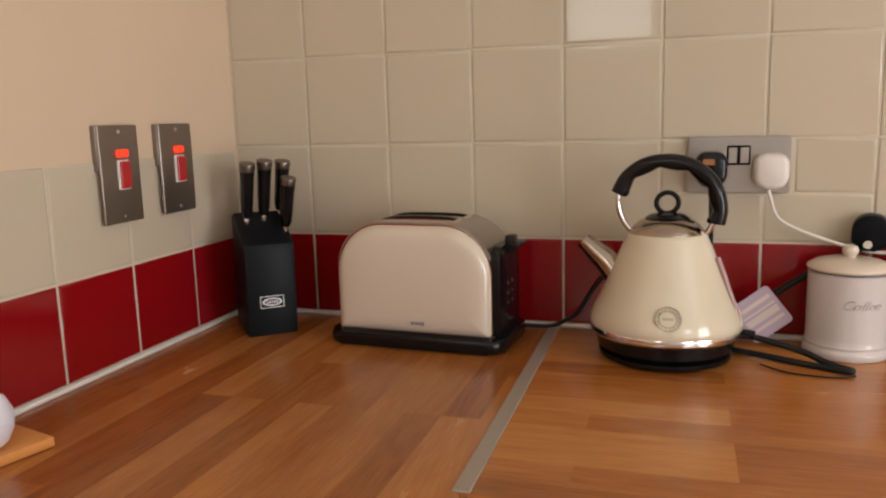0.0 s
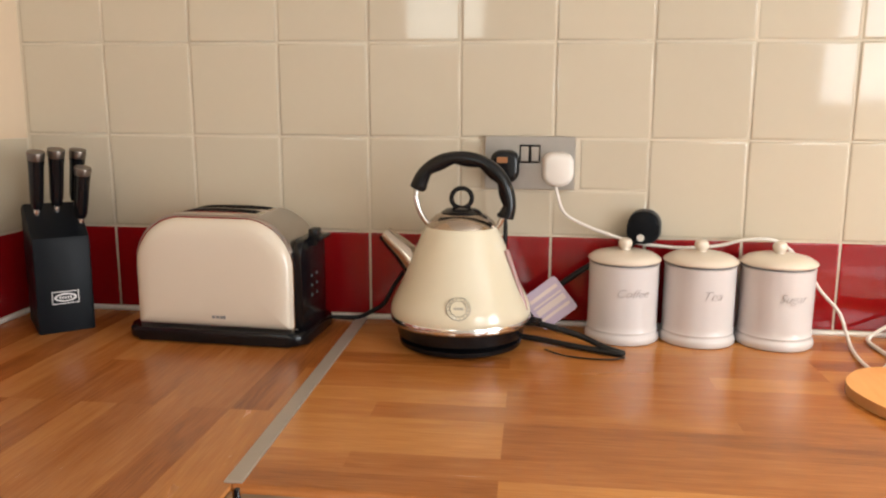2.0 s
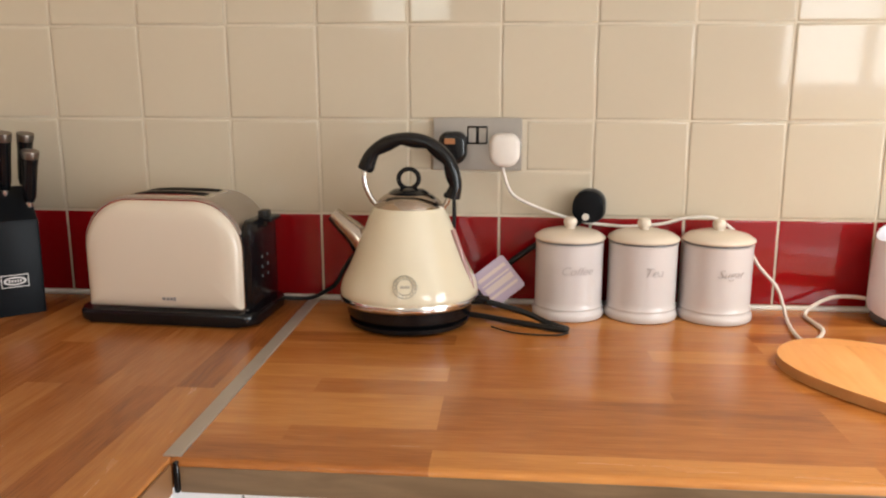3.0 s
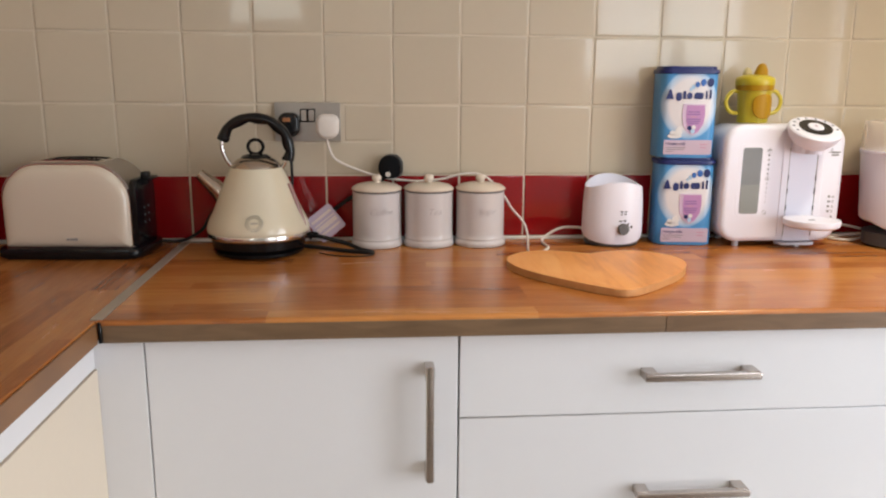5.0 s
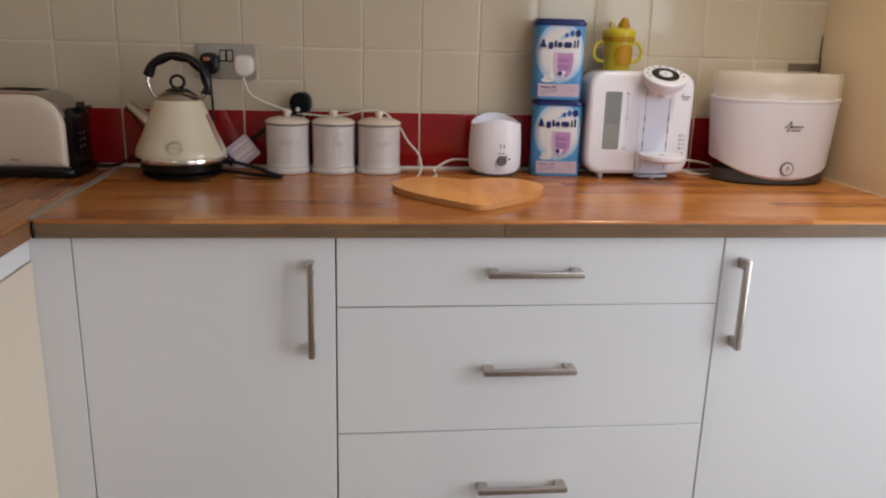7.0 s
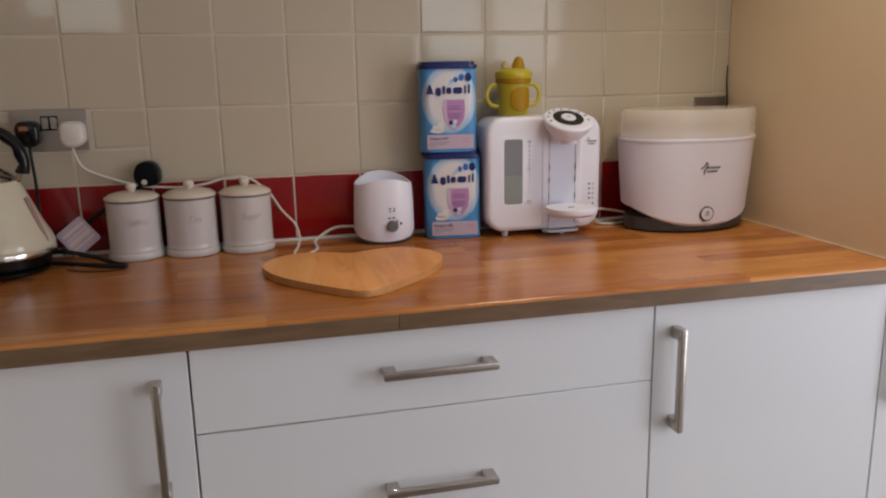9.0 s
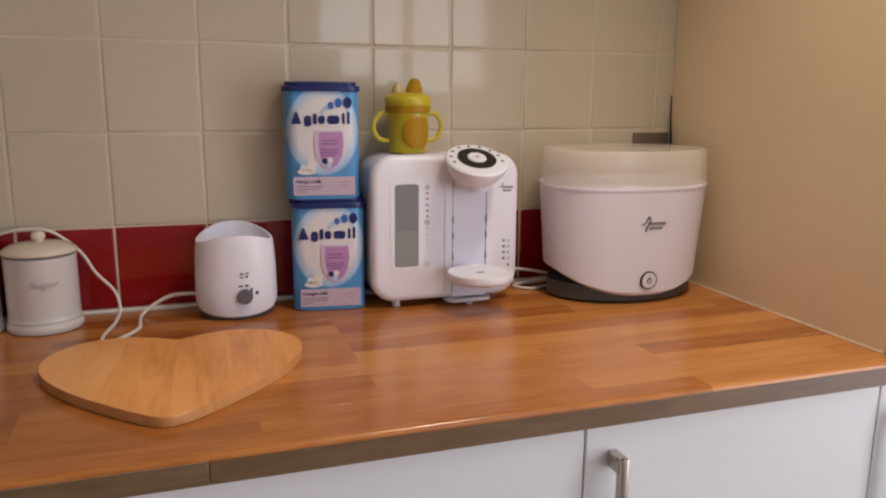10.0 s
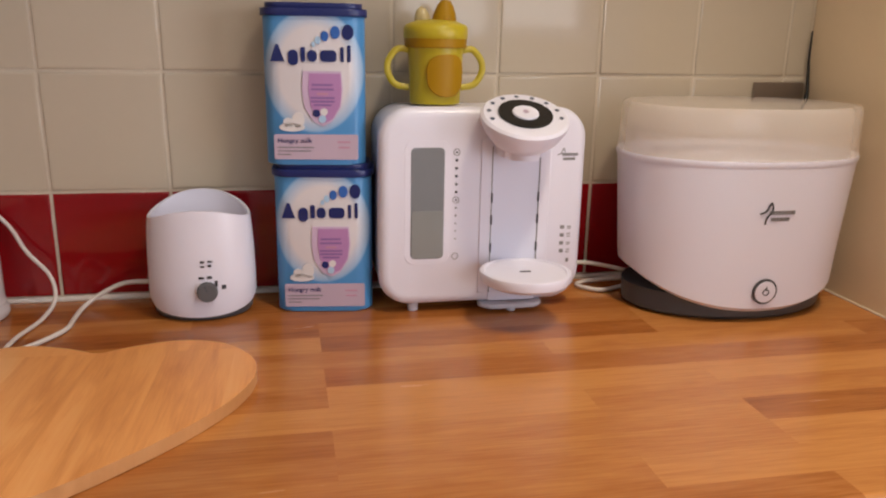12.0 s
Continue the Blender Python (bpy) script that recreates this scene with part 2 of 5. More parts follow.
def carton_print(m):
    """White oval field fading into light blue."""
    n, l = m.node_tree.nodes, m.node_tree.links
    tc = n.new("ShaderNodeTexCoord")
    mp = n.new("ShaderNodeMapping")
    mp.inputs["Location"].default_value, mp.inputs["Scale"].default_value = (0.0, 0.0, -1.52), (15.9, 0.0, 13.0)
    l.new(tc.outputs["Object"], mp.inputs["Vector"])
    ln = n.new("ShaderNodeVectorMath")
    ln.operation = "LENGTH"
    l.new(mp.outputs[0], ln.inputs[0])
    ramp = n.new("ShaderNodeValToRGB")
    e = ramp.color_ramp.elements
    e[0].position, e[0].color = 0.70, (0.66, 0.62, 0.63, 1)
    e[1].position, e[1].color = 1.06, (0.070, 0.26, 0.54, 1)
    k = e.new(0.95)
    k.color = (0.30, 0.46, 0.66, 1)
    l.new(ln.outputs["Value"], ramp.inputs[0])
    l.new(ramp.outputs[0], n["Principled BSDF"].inputs["Base Color"])


carton_print(M_CARTON)
M_NAVY = material("navy_plastic", (0.010, 0.018, 0.115), 0.35, grain=0.05, scale=100)
M_LABELWHITE = material("white_label_print", (0.68, 0.65, 0.64), 0.4, grain=0.03, scale=50)
M_PALEBLUE = material("pale_blue_print", (0.38, 0.56, 0.74), 0.4, grain=0.03, scale=50)
M_MIDBLUE = material("mid_blue_print", (0.03, 0.12, 0.42), 0.4)
M_PALEMAUVE = material("pale_mauve_print", (0.57, 0.43, 0.58), 0.4)
M_PURPLE = material("mauve_print", (0.44, 0.22, 0.44), 0.4, grain=0.1, scale=30, stain=0.15)
M_MIDPURPLE = material("dark_mauve_print", (0.25, 0.13, 0.32), 0.4)
M_PINK = material("pink_print", (0.50, 0.39, 0.48), 0.4, grain=0.03, scale=50)
M_ROSE = material("rose_print", (0.50, 0.25, 0.34), 0.4)
M_YELLOW = material("lime_yellow_plastic", (0.48, 0.375, 0.016), 0.35, grain=0.05, scale=40, stain=0.06)
M_AMBER = material("amber_grip_plastic", (0.35, 0.185, 0.003), 0.45, spec=0.2, grain=0.05, scale=40, stain=0.08)
M_SWITCHRED = material("red_rocker", (0.42, 0.015, 0.02), 0.3)
M_GRASS = material("lawn", (0.05, 0.10, 0.02), 0.9, grain=0.4, scale=30, stain=0.3)
M_NEON = bpy.data.materials.new("red_neon")
M_NEON.use_nodes = True
M_NEON.node_tree.nodes["Principled BSDF"].inputs["Base Color"].default_value = (0.8, 0.06, 0.02, 1)
M_NEON.node_tree.nodes["Principled BSDF"].inputs["Emission Color"].default_value = (1.0, 0.04, 0.02, 1)
M_NEON.node_tree.nodes["Principled BSDF"].inputs["Emission Strength"].default_value = 0.45


# ---- builders ----
def part(name, bm, mat, parent=None, label="", m=None, angle=38):
    me = bpy.data.meshes.new(name)
    if m is not None:
        bmesh.ops.transform(bm, matrix=m, verts=bm.verts)
    bmesh.ops.recalc_face_normals(bm, faces=bm.faces)
    bm.to_mesh(me)
    bm.free()
    me.polygons.foreach_set("use_smooth", [True] * len(me.polygons))
    me.set_sharp_from_angle(angle=radians(angle))
    me.materials.append(mat)
    ob = new(name, me)
    ob.parent = parent
    if label:
        ob["label"] = label
    return ob


def thing(name, m, label, category, group="", kind=""):
    ob = new(name)
    ob.empty_display_size = 0.05
    ob.matrix_world = m
    return tagged(ob, label, category, group, kind)


def box(sx, sy, sz, c=(0, 0, 0), bevel=0.0, segs=2):
    bm = bmesh.new()
    bmesh.ops.create_cube(bm, size=1)
    bmesh.ops.transform(bm, matrix=Matrix.Translation(c) @ Matrix.Diagonal((sx, sy, sz, 1)), verts=bm.verts)
    if bevel:
        bmesh.ops.bevel(bm, geom=bm.edges[:], offset=bevel, segments=segs, profile=0.5, affect="EDGES")
    return bm


def span(x0, x1, y0, y1, z0, z1, bevel=0.0, segs=2):
    return box(x1 - x0, y1 - y0, z1 - z0, ((x0 + x1) / 2, (y0 + y1) / 2, (z0 + z1) / 2), bevel, segs)


def join(*bms):
    out = bms[0]
    for b in bms[1:]:
        me = bpy.data.meshes.new("piece")
        b.to_mesh(me)
        b.free()
        out.from_mesh(me)
        bpy.data.meshes.remove(me)
    return out


def lathe(profile, segs=48, sx=1.0, sy=1.0):
    bm = bmesh.new()
    rings = []
    for r, z in profile:
        if r < 1e-5:
            rings.append([bm.verts.new((0, 0, z))])
        else:
            rings.append([bm.verts.new((sx * r * math.cos(2 * math.pi * k / segs), sy * r * math.sin(2 * math.pi * k / segs), z)) for k in range(segs)])
    for a, b in zip(rings, rings[1:]):
        for k in range(segs):
            q = (k + 1) % segs
            if len(a) == 1 and len(b) > 1:
                bm.faces.new((a[0], b[k], b[q]))
            elif len(b) == 1 and len(a) > 1:
                bm.faces.new((a[k], b[0], a[q]))
            elif len(a) > 1:
                bm.faces.new((a[k], b[k], b[q], a[q]))
    for ring in (rings[0], rings[-1]):
        if len(ring) > 1:
            bm.faces.new(ring)
    return bm


def prism(outline, z0, z1, bevel=0.0, segs=2):
    """Extrudes an outline in x, y from z0 to z1 and rounds its rims."""
    bm = bmesh.new()
    lo = [bm.verts.new((x, y, z0)) for x, y in outline]
    hi = [bm.verts.new((x, y, z1)) for x, y in outline]
    top, bot = bm.faces.new(hi), bm.faces.new(lo[::-1])
    n = len(outline)
    for k in range(n):
        bm.faces.new((lo[k], lo[(k + 1) % n], hi[(k + 1) % n], hi[k]))
    if bevel:
        rim = list(top.edges) + list(bot.edges)
        bmesh.ops.bevel(bm, geom=rim, offset=bevel, segments=segs, profile=0.5, affect="EDGES")
    return bm


def rounded(w, h, r, n=6):
    """A rounded rectangle; r is one radius, or the four for (+,+), (-,+), (-,-), (+,-)."""
    rs = r if isinstance(r, tuple) else (r,) * 4
    out = []
    for k, (cx, cy) in enumerate(((1, 1), (-1, 1), (-1, -1), (1, -1))):
        q = rs[k]
        for a in range(n + 1):
            t = math.pi / 2 * (k + a / n)
            out.append((cx * (w / 2 - q) + q * math.cos(t), cy * (h / 2 - q) + q * math.sin(t)))
    return out


def smooth_line(points, steps=8, closed=False):
    pts = [Vector(p) for p in points]
    out, n = [], len(pts)
    for k in range(n if closed else n - 1):
        if closed:
            p0, p1, p2, p3 = (pts[(k + d) % n] for d in (-1, 0, 1, 2))
        else:
            p0, p1, p2, p3 = pts[max(k - 1, 0)], pts[k], pts[k + 1], pts[min(k + 2, n - 1)]
        for s in range(steps):
            t = s / steps
            out.append(0.5 * (2 * p1 + (p2 - p0) * t + (2 * p0 - 5 * p1 + 4 * p2 - p3) * t * t + (3 * p1 - p0 - 3 * p2 + p3) * t ** 3))
    if not closed:
        out.append(pts[-1])
    return out


def arch(points, w, h, bulge):
    """Bows the upper edge of an outline upwards."""
    return [(x, y + bulge * max(0.0, 1 - (2 * x / w) ** 2) * max(0.0, 2 * y / h)) for x, y in points]


def pillow(w, h, r, steps, bulge=0.0):
    """A rounded plate whose rim curls over: steps are (inset, height)."""
    bm = bmesh.new()
    loops = []
    for inset, z in steps:
        rs = tuple(max(q - inset, 0.002) for q in r)
        loops.append([bm.verts.new((x, y, z)) for x, y in arch(rounded(w - 2 * inset, h - 2 * inset, rs, 12), w, h, bulge)])
    n = len(loops[0])
    for p, q in zip(loops, loops[1:]):
        for k in range(n):
            bm.faces.new((p[k], p[(k + 1) % n], q[(k + 1) % n], q[k]))
    bm.faces.new(loops[-1])
    bm.faces.new(loops[0][::-1])
    return bm


def tube(points, radius, steps=8, sides=10, flat=1.0):
    """A round bar or cable swept along a smoothed line; radius may be a function of 0..1."""
    line = smooth_line(points, steps)
    bm = bmesh.new()
    rings, n = [], len(line)
    up = Vector((0, 0, 1))
    for k, p in enumerate(line):
        d = (line[min(k + 1, n - 1)] - line[max(k - 1, 0)]).normalized()
        side = d.cross(up)
        if side.length < 0.05:
            side = d.cross(Vector((0, 1, 0)))
        side.normalize()
        if rings and side.dot(last_side) < 0:
            side = -side
        last_side = side
        over = side.cross(d).normalized()
        r = radius(k / (n - 1)) if callable(radius) else radius
        rings.append([bm.verts.new(p + r * (math.cos(2 * math.pi * a / sides) * side + flat * math.sin(2 * math.pi * a / sides) * over)) for a in range(sides)])
    for a, b in zip(rings, rings[1:]):
        for k in range(sides):
            bm.faces.new((a[k], a[(k + 1) % sides], b[(k + 1) % sides], b[k]))
    bm.faces.new(rings[0])
    bm.faces.new(rings[-1])
    return bm


def oval_shell(rings, segs=56, power=2.0, thick=0.003, floor_z=None):
    """An open vessel: rings are (a, b, z) with z a number or a function of the angle; a wall of that thickness goes up outside and down inside."""
    bm = bmesh.new()

    def ring(a, b, z):
        out = []
        for k in range(segs):
            t = 2 * math.pi * k / segs
            c, s = math.cos(t), math.sin(t)
            x = a * math.copysign(abs(c) ** (2 / power), c)
            y = b * math.copysign(abs(s) ** (2 / power), s)
            out.append(bm.verts.new((x, y, z(t) if callable(z) else z)))
        return out
    loops = [ring(*r) for r in rings]
    loops += [ring(a - thick, b - thick, z) for a, b, z in reversed(rings)]
    for p, q in zip(loops, loops[1:]):
        for k in range(segs):
            bm.faces.new((p[k], p[(k + 1) % segs], q[(k + 1) % segs], q[k]))
    for k in range(segs):
        p, q = loops[-1], loops[0]
        bm.faces.new((p[k], p[(k + 1) % segs], q[(k + 1) % segs], q[k]))
    return bm


def lettering(text, size, depth=0.0006, shear=0.0, thin=0.0):
    """The writing as a mesh in x, y, centred, facing +z."""
    cu = bpy.data.curves.new("writing", "FONT")
    cu.body, cu.size, cu.extrude, cu.shear, cu.align_x, cu.align_y = text, size, depth, shear, "CENTER", "CENTER"
    cu.resolution_u, cu.offset = 3, -thin
    ob = bpy.data.objects.new("writing", cu)
    scene.collection.objects.link(ob)
    bpy.context.view_layer.update()
    me = bpy.data.meshes.new_from_object(ob.evaluated_get(bpy.context.evaluated_depsgraph_get()))
    bm = bmesh.new()
    bm.from_mesh(me)
    bpy.data.objects.remove(ob)
    bpy.data.curves.remove(cu)
    bpy.data.meshes.remove(me)
    return bm


def wrap(bm, r, cy=0.0):
    """Bends a flat print in x, y (facing +z) round an upright cylinder's front; its z becomes height above the surface."""
    for v in bm.verts:
        t = v.co.x / r
        rr = r + v.co.z
        v.co = Vector((rr * math.sin(t), cy - rr * math.cos(t), v.co.y))
    return bm


FRONT = pose(0, 0, 0, 90, 0, 0)     # lays x, y prints upright, facing -y
TOP = 0.894                         # worktop height


# ---- the room ----
def structure(name, bm, mat, label="", category=""):
    ob = part(name, bm, mat, None, label)
    return tagged(ob, label, category or name.split("_")[0], kind="structure")


structure("floor", span(-0.15, 3.75, SOUTH - 0.2, 0.15, -0.1, 0.0), M_FLOOR, "plain beige kitchen floor", "floor")
structure("ceiling", span(-0.15, 3.75, SOUTH - 0.2, 0.15, 2.4, 2.5), M_CEIL, "plain white painted ceiling", "ceiling")
wall_north = structure("wall_north", span(-0.15, 3.75, 0.0, 0.15, 0.0, 2.4), M_GROUT, "cream tiled kitchen wall with a red border row", "wall")
wall_west = structure("wall_west", span(-0.15, 0.0, SOUTH, 0.0, 0.0, 2.4), M_PAINT, "cream painted wall tiled along its foot", "wall")
# unseen opening added in this wall for the east fill light
structure("wall_east", join(span(3.6, 3.75, -1.34, 0.0, 0.0, 2.4), span(3.6, 3.75, SOUTH, -2.56, 0.0, 2.4), span(3.6, 3.75, -2.56, -1.34, 2.04, 2.4), span(3.6, 3.75, -2.56, -1.34, 0.0, 0.12)), M_PALE, "pale painted plain wall with an unseen opening added for daylight", "wall")


def south_wall():
    xs = [-0.15, WIN_B[0], WIN_B[1], WIN_A[0], WIN_A[1], 3.75]
    bms = []
    for k in range(5):
        hole = {1: WIN_B, 3: WIN_A}.get(k)
        spans = [(0.0, 2.4)] if hole is None else [(0.0, hole[2]), (hole[3], 2.4)]
        for z0, z1 in spans:
            bms.append(span(xs[k], xs[k + 1], SOUTH - 0.2, SOUTH, z0, z1))
    structure("wall_south", join(*bms), M_PALE, "pale painted wall with two windows", "wall")


south_wall()
structure("ground", span(-400, 400, -400, 400, -0.35, -0.15), M_GRASS, "green lawn outside the windows", "ground")


def window(name, w):
    x0, x1, z0, z1 = w
    t, y = 0.045, SOUTH - 0.06
    ob = tagged(new(name), "white framed kitchen window letting in daylight", "window", kind="structure")
    for bm, n in ((span(x0, x0 + t, y, y + 0.05, z0, z1, 0.004), "window_frame"), (span(x1 - t, x1, y, y + 0.05, z0, z1, 0.004), "window_frame"),
                  (span(x0 + t, x1 - t, y, y + 0.05, z0, z0 + t, 0.004), "window_frame"), (span(x0 + t, x1 - t, y, y + 0.05, z1 - t, z1, 0.004), "window_frame"),
                  (span(x0 - 0.03, x1 + 0.03, y + 0.052, SOUTH + 0.05, z0 - 0.02, z0 + 0.004, 0.004), "window_sill")):
        part(n, bm, M_WHITE, ob)
    if x1 - x0 > 0.6:
        part("window_frame", span((x0 + x1) / 2 - 0.03, (x0 + x1) / 2 + 0.03, y, y + 0.05, z0 + t, z1 - t, 0.004), M_WHITE, ob)


window("window_1", WIN_A)
window("window_2", WIN_B)


# ---- worktops, joint and cabinets ----
def worktop_main():
    ob = thing("worktop", pose(0, 0, 0), "orange-brown stave-pattern wooden worktop with a brown edge", "worktop")
    x0, x1, y0 = 0.6045, 2.487, -0.619
    part("top_board", join(span(x0, x1, y0 + 0.007, -0.001, TOP - 0.034, TOP, 0.002, 1), tube([(x0, y0 + 0.0075, TOP - 0.0070), (x1, y0 + 0.0075, TOP - 0.0070)], 0.0070, 1, 24)), M_WOOD_X, ob)
    part("edge_band", span(0.6132, 1.4995, y0, y0 + 0.0065, TOP - 0.035, TOP - 0.0065, 0.001, 1), M_EDGE, ob, "greyish brown laminated edge band")
    part("edge_band", span(1.5, x1, y0, y0 + 0.0065, TOP - 0.035, TOP - 0.0065, 0.001, 1), M_EDGE_B, ob, "darker brown laminated edge band")


worktop_main()


def worktop_side():
    ob = thing("worktop", pose(0, 0, 0), "orange-brown stave-pattern side worktop running along the wall", "worktop")
    part("top_board", prism([(0.001, -0.001), (0.604, -0.001), (0.604, -1.95), (0.001, -1.95)], TOP - 0.034, TOP - 0.0004, 0.002, 1), M_WOOD_Y_SHADED, ob)
    part("edge_band", span(0.6042, 0.6072, -1.95, -0.622, TOP - 0.035, TOP - 0.003, 0.001, 1), M_EDGE_Y, ob, "brown laminated edge band")


worktop_side()
strip = thing("joint_strip", pose(0, 0, TOP), "dull aluminium strip covering the worktop joint", "joint strip")
part("strip", prism([(0.5945, -0.612), (0.6130, -0.612), (0.6075, -0.012), (0.5885, -0.012)], -0.001, 0.0022, 0.0008, 1), M_ALU, strip)
part("end_cap", span(0.6075, 0.6128, -0.621, -0.600, -0.035, -0.002, 0.001, 1), M_BLACK, strip, "dark gap at the end of the joint")
tagged(part("trim", join(tube([(0.004, -0.004, TOP + 0.003), (2.485, -0.004, TOP + 0.002)], 0.0042, 1, 10), tube([(0.004, -0.004, TOP + 0.003), (0.004, -1.95, TOP + 0.002)], 0.0042, 1, 10)), M_SEAL), "white sealant bead along the worktop", "trim", kind="structure")
tagged(part("trim", tube([(2.4865, -0.01, TOP + 0.001), (2.4865, -0.584, TOP + 0.001)], 0.0015, 1, 8), M_CREAM), "pale sealant bead beside the tall cabinet", "trim", kind="structure")


def bar_handle(parent, x, y, z, length, upright):
    """A square-footed bar handle in front of the door plane y."""
    h = new("handle")
    h.parent = parent
    r = pose(x, y, z, 0, 90 if upright else 0, 0)
    me = part("bar", prism(rounded(length, 0.013, 0.004, 3), -0.0065, 0.0065, 0.002), M_NICKEL, None, "", r @ pose(0, -0.029, 0, 90, 0, 0))
    me.parent = h
    for s in (-1, 1):
        f = part("foot", span(-0.011, 0.011, -0.031, 0.0, -0.0075, 0.0075, 0.0012, 1), M_NICKEL, None, "", r @ pose(s * (length / 2 - 0.013), 0, 0))
        f.parent = h
    h["label"] = "satin nickel bar handle"
    return h


DOOR_Y = -0.586


def base_cabinet(x0, x1, fronts, label, handles):
    ob = thing("base_cabinet", pose(0, 0, 0), label, "cabinet", "white base cabinets under the worktop")
    part("body", span(x0 + 0.001, x1 - 0.001, DOOR_Y + 0.021, -0.012, 0.14, TOP - 0.036), M_CARCASS, ob, "grey board carcass")
    for k, (a, b) in enumerate(fronts):
        f = part("drawer_front" if len(fronts) > 1 else "door", span(x0 + 0.0011, x1 - 0.0011, DOOR_Y, DOOR_Y + 0.019, a, b, 0.0012, 1), M_DOOR, ob)
        hx, hz, ln, up = handles[k]
        bar_handle(f, hx, DOOR_Y, hz, ln, up)
    part("plinth", span(x0, x1, DOOR_Y + 0.06, DOOR_Y + 0.078, 0.0, 0.139), M_DOOR, ob)
    return ob


DT = 0.855
filler = thing("filler_panel", pose(0, 0, 0), "narrow white filler panel in the cabinet corner", "panel")
part("board", span(0.5715, 0.6630, DOOR_Y, DOOR_Y + 0.019, 0.14, DT, 0.001, 1), M_DOOR, filler)
part("plinth", span(0.5905, 0.6630, DOOR_Y + 0.06, DOOR_Y + 0.078, 0.0, 0.139), M_DOOR, filler)
base_cabinet(0.664, 1.1655, [(0.15, DT)], "white satin base cabinet with one door", [(1.1165, 0.707, 0.202, True)])
base_cabinet(1.1665, 1.9775, [(0.7055, DT), (0.4200, 0.7037), (0.15, 0.4182)], "white satin cabinet with three wide drawers",
             [(1.5710, 0.780, 0.200, False), (1.5700, 0.566, 0.200, False), (1.5690, 0.285, 0.200, False)])
base_cabinet(1.9785, 2.4880, [(0.15, DT)], "white satin base cabinet with one door beside the tall unit", [(2.0195, 0.709, 0.202, True)])


def side_cabinet(y0, y1):
    ob = thing("base_cabinet", pose(0, 0, 0), "cream base cabinet under the side worktop", "cabinet", "cream base cabinets under the side worktop")
    part("body", span(0.012, 0.569, y0 + 0.001, y1 - 0.001, 0.14, TOP - 0.036), M_CARCASS, ob, "grey board carcass")
    part("door", span(0.570, 0.5900, y0 + 0.0015, y1 - 0.0003, 0.15, TOP - 0.088, 0.0010, 1), M_CREAM, ob)
    # white band between the worktop and the cream door
    part("top_rail", span(0.570, 0.5870, y0, y1, TOP - 0.0865, TOP - 0.0355, 0.001, 1), M_DOOR, ob)
    part("plinth", span(0.512, 0.530, y0, y1, 0.0, 0.139), M_CREAM, ob)


side_cabinet(-1.24, -0.5866)
side_cabinet(-1.92, -1.241)


def tall_cabinet():
    ob = thing("tall_cabinet", pose(0, 0, 0), "tall kitchen cabinet, beige side panel and white doors", "cabinet")
    x0, x1, y = 2.488, 3.09, -0.586
    part("side_panel", span(x0, x0 + 0.02, y, -0.001, 0.862, 2.2, 0.001, 1), M_PANEL, ob, "beige side panel")
    part("side_panel", span(x1 - 0.02, x1, y, -0.001, 0.0, 2.2, 0.001, 1), M_PANEL, ob)
    part("body", span(2.4895, x1 - 0.021, y + 0.022, -0.002, 0.1, 0.858), M_CARCASS, ob)
    part("body", span(x0 + 0.021, x1 - 0.021, y + 0.01, -0.002, 0.860, 2.199), M_CARCASS, ob)
    lower = part("door", span(2.4900, x1 - 0.001, y, y + 0.019, 0.15, 0.858, 0.0012, 1), M_DOOR, ob)
    part("door", span(x0 + 0.0005, x1 - 0.001, y - 0.021, y - 0.001, 0.862, 2.195, 0.0012, 1), M_DOOR, ob)
    bar_handle(lower, x0 + 0.035, y, 0.700, 0.205, True)


tall_cabinet()


# ---- sockets and switches ----
def pin_plug(parent, mat, x, z, w=0.050, h=0.052, d=0.034, label=""):
    bm = pillow(w, h, (0.017, 0.017, 0.021, 0.021), ((0.002, 0.0), (0.0, 0.003), (0.0, d - 0.010), (0.0012, d - 0.005), (0.004, d - 0.0018), (0.008, d)))
    return part("plug", bm, mat, parent, label, pose(x, -0.006, z) @ FRONT)


def socket_double():
    ob = thing("wall_socket", pose(0.880, -0.004, 1.1667), "brushed steel double wall socket with two plugs in it", "socket")
    part("plate", prism(rounded(0.146, 0.086, 0.002, 2), 0, 0.005, 0.0008, 1), M_BRUSHED, ob, "", FRONT)
    part("switch_frame", prism(rounded(0.034, 0.030, 0.002, 2), 0.005, 0.0066, 0.0005, 1), M_BLACK, ob, "black switch surround", pose(0.000, 0, 0.0145) @ FRONT)
    for dx in (-0.0085, 0.0085):
        part("switch", prism(rounded(0.0125, 0.024, 0.001, 2), 0.0062, 0.0088, 0.0008, 1), M_BRUSHED, ob, "", pose(dx, 0, 0.0145) @ FRONT)
    for dx in (-0.069, 0.069):
        part("screw", lathe([(0.0, 0.0058), (0.0028, 0.0055), (0.003, 0.004)], 12), M_CHROME, ob, "", pose(dx, 0, 0.0) @ FRONT)
    return ob


socket_double()
black_plug = thing("plug", pose(0.8405, 0, 1.161), "black three-pin plug with an orange fuse label", "plug")
pin_plug(black_plug, M_BLACK, 0, 0, 0.047, 0.054, 0.036)
part("fuse_label", prism(rounded(0.017, 0.009, 0.001, 2), 0.0362, 0.0368), material("orange_print", (0.32, 0.13, 0.045), 0.5), black_plug, "orange fuse label", pose(-0.004, -0.006, 0.012) @ FRONT)
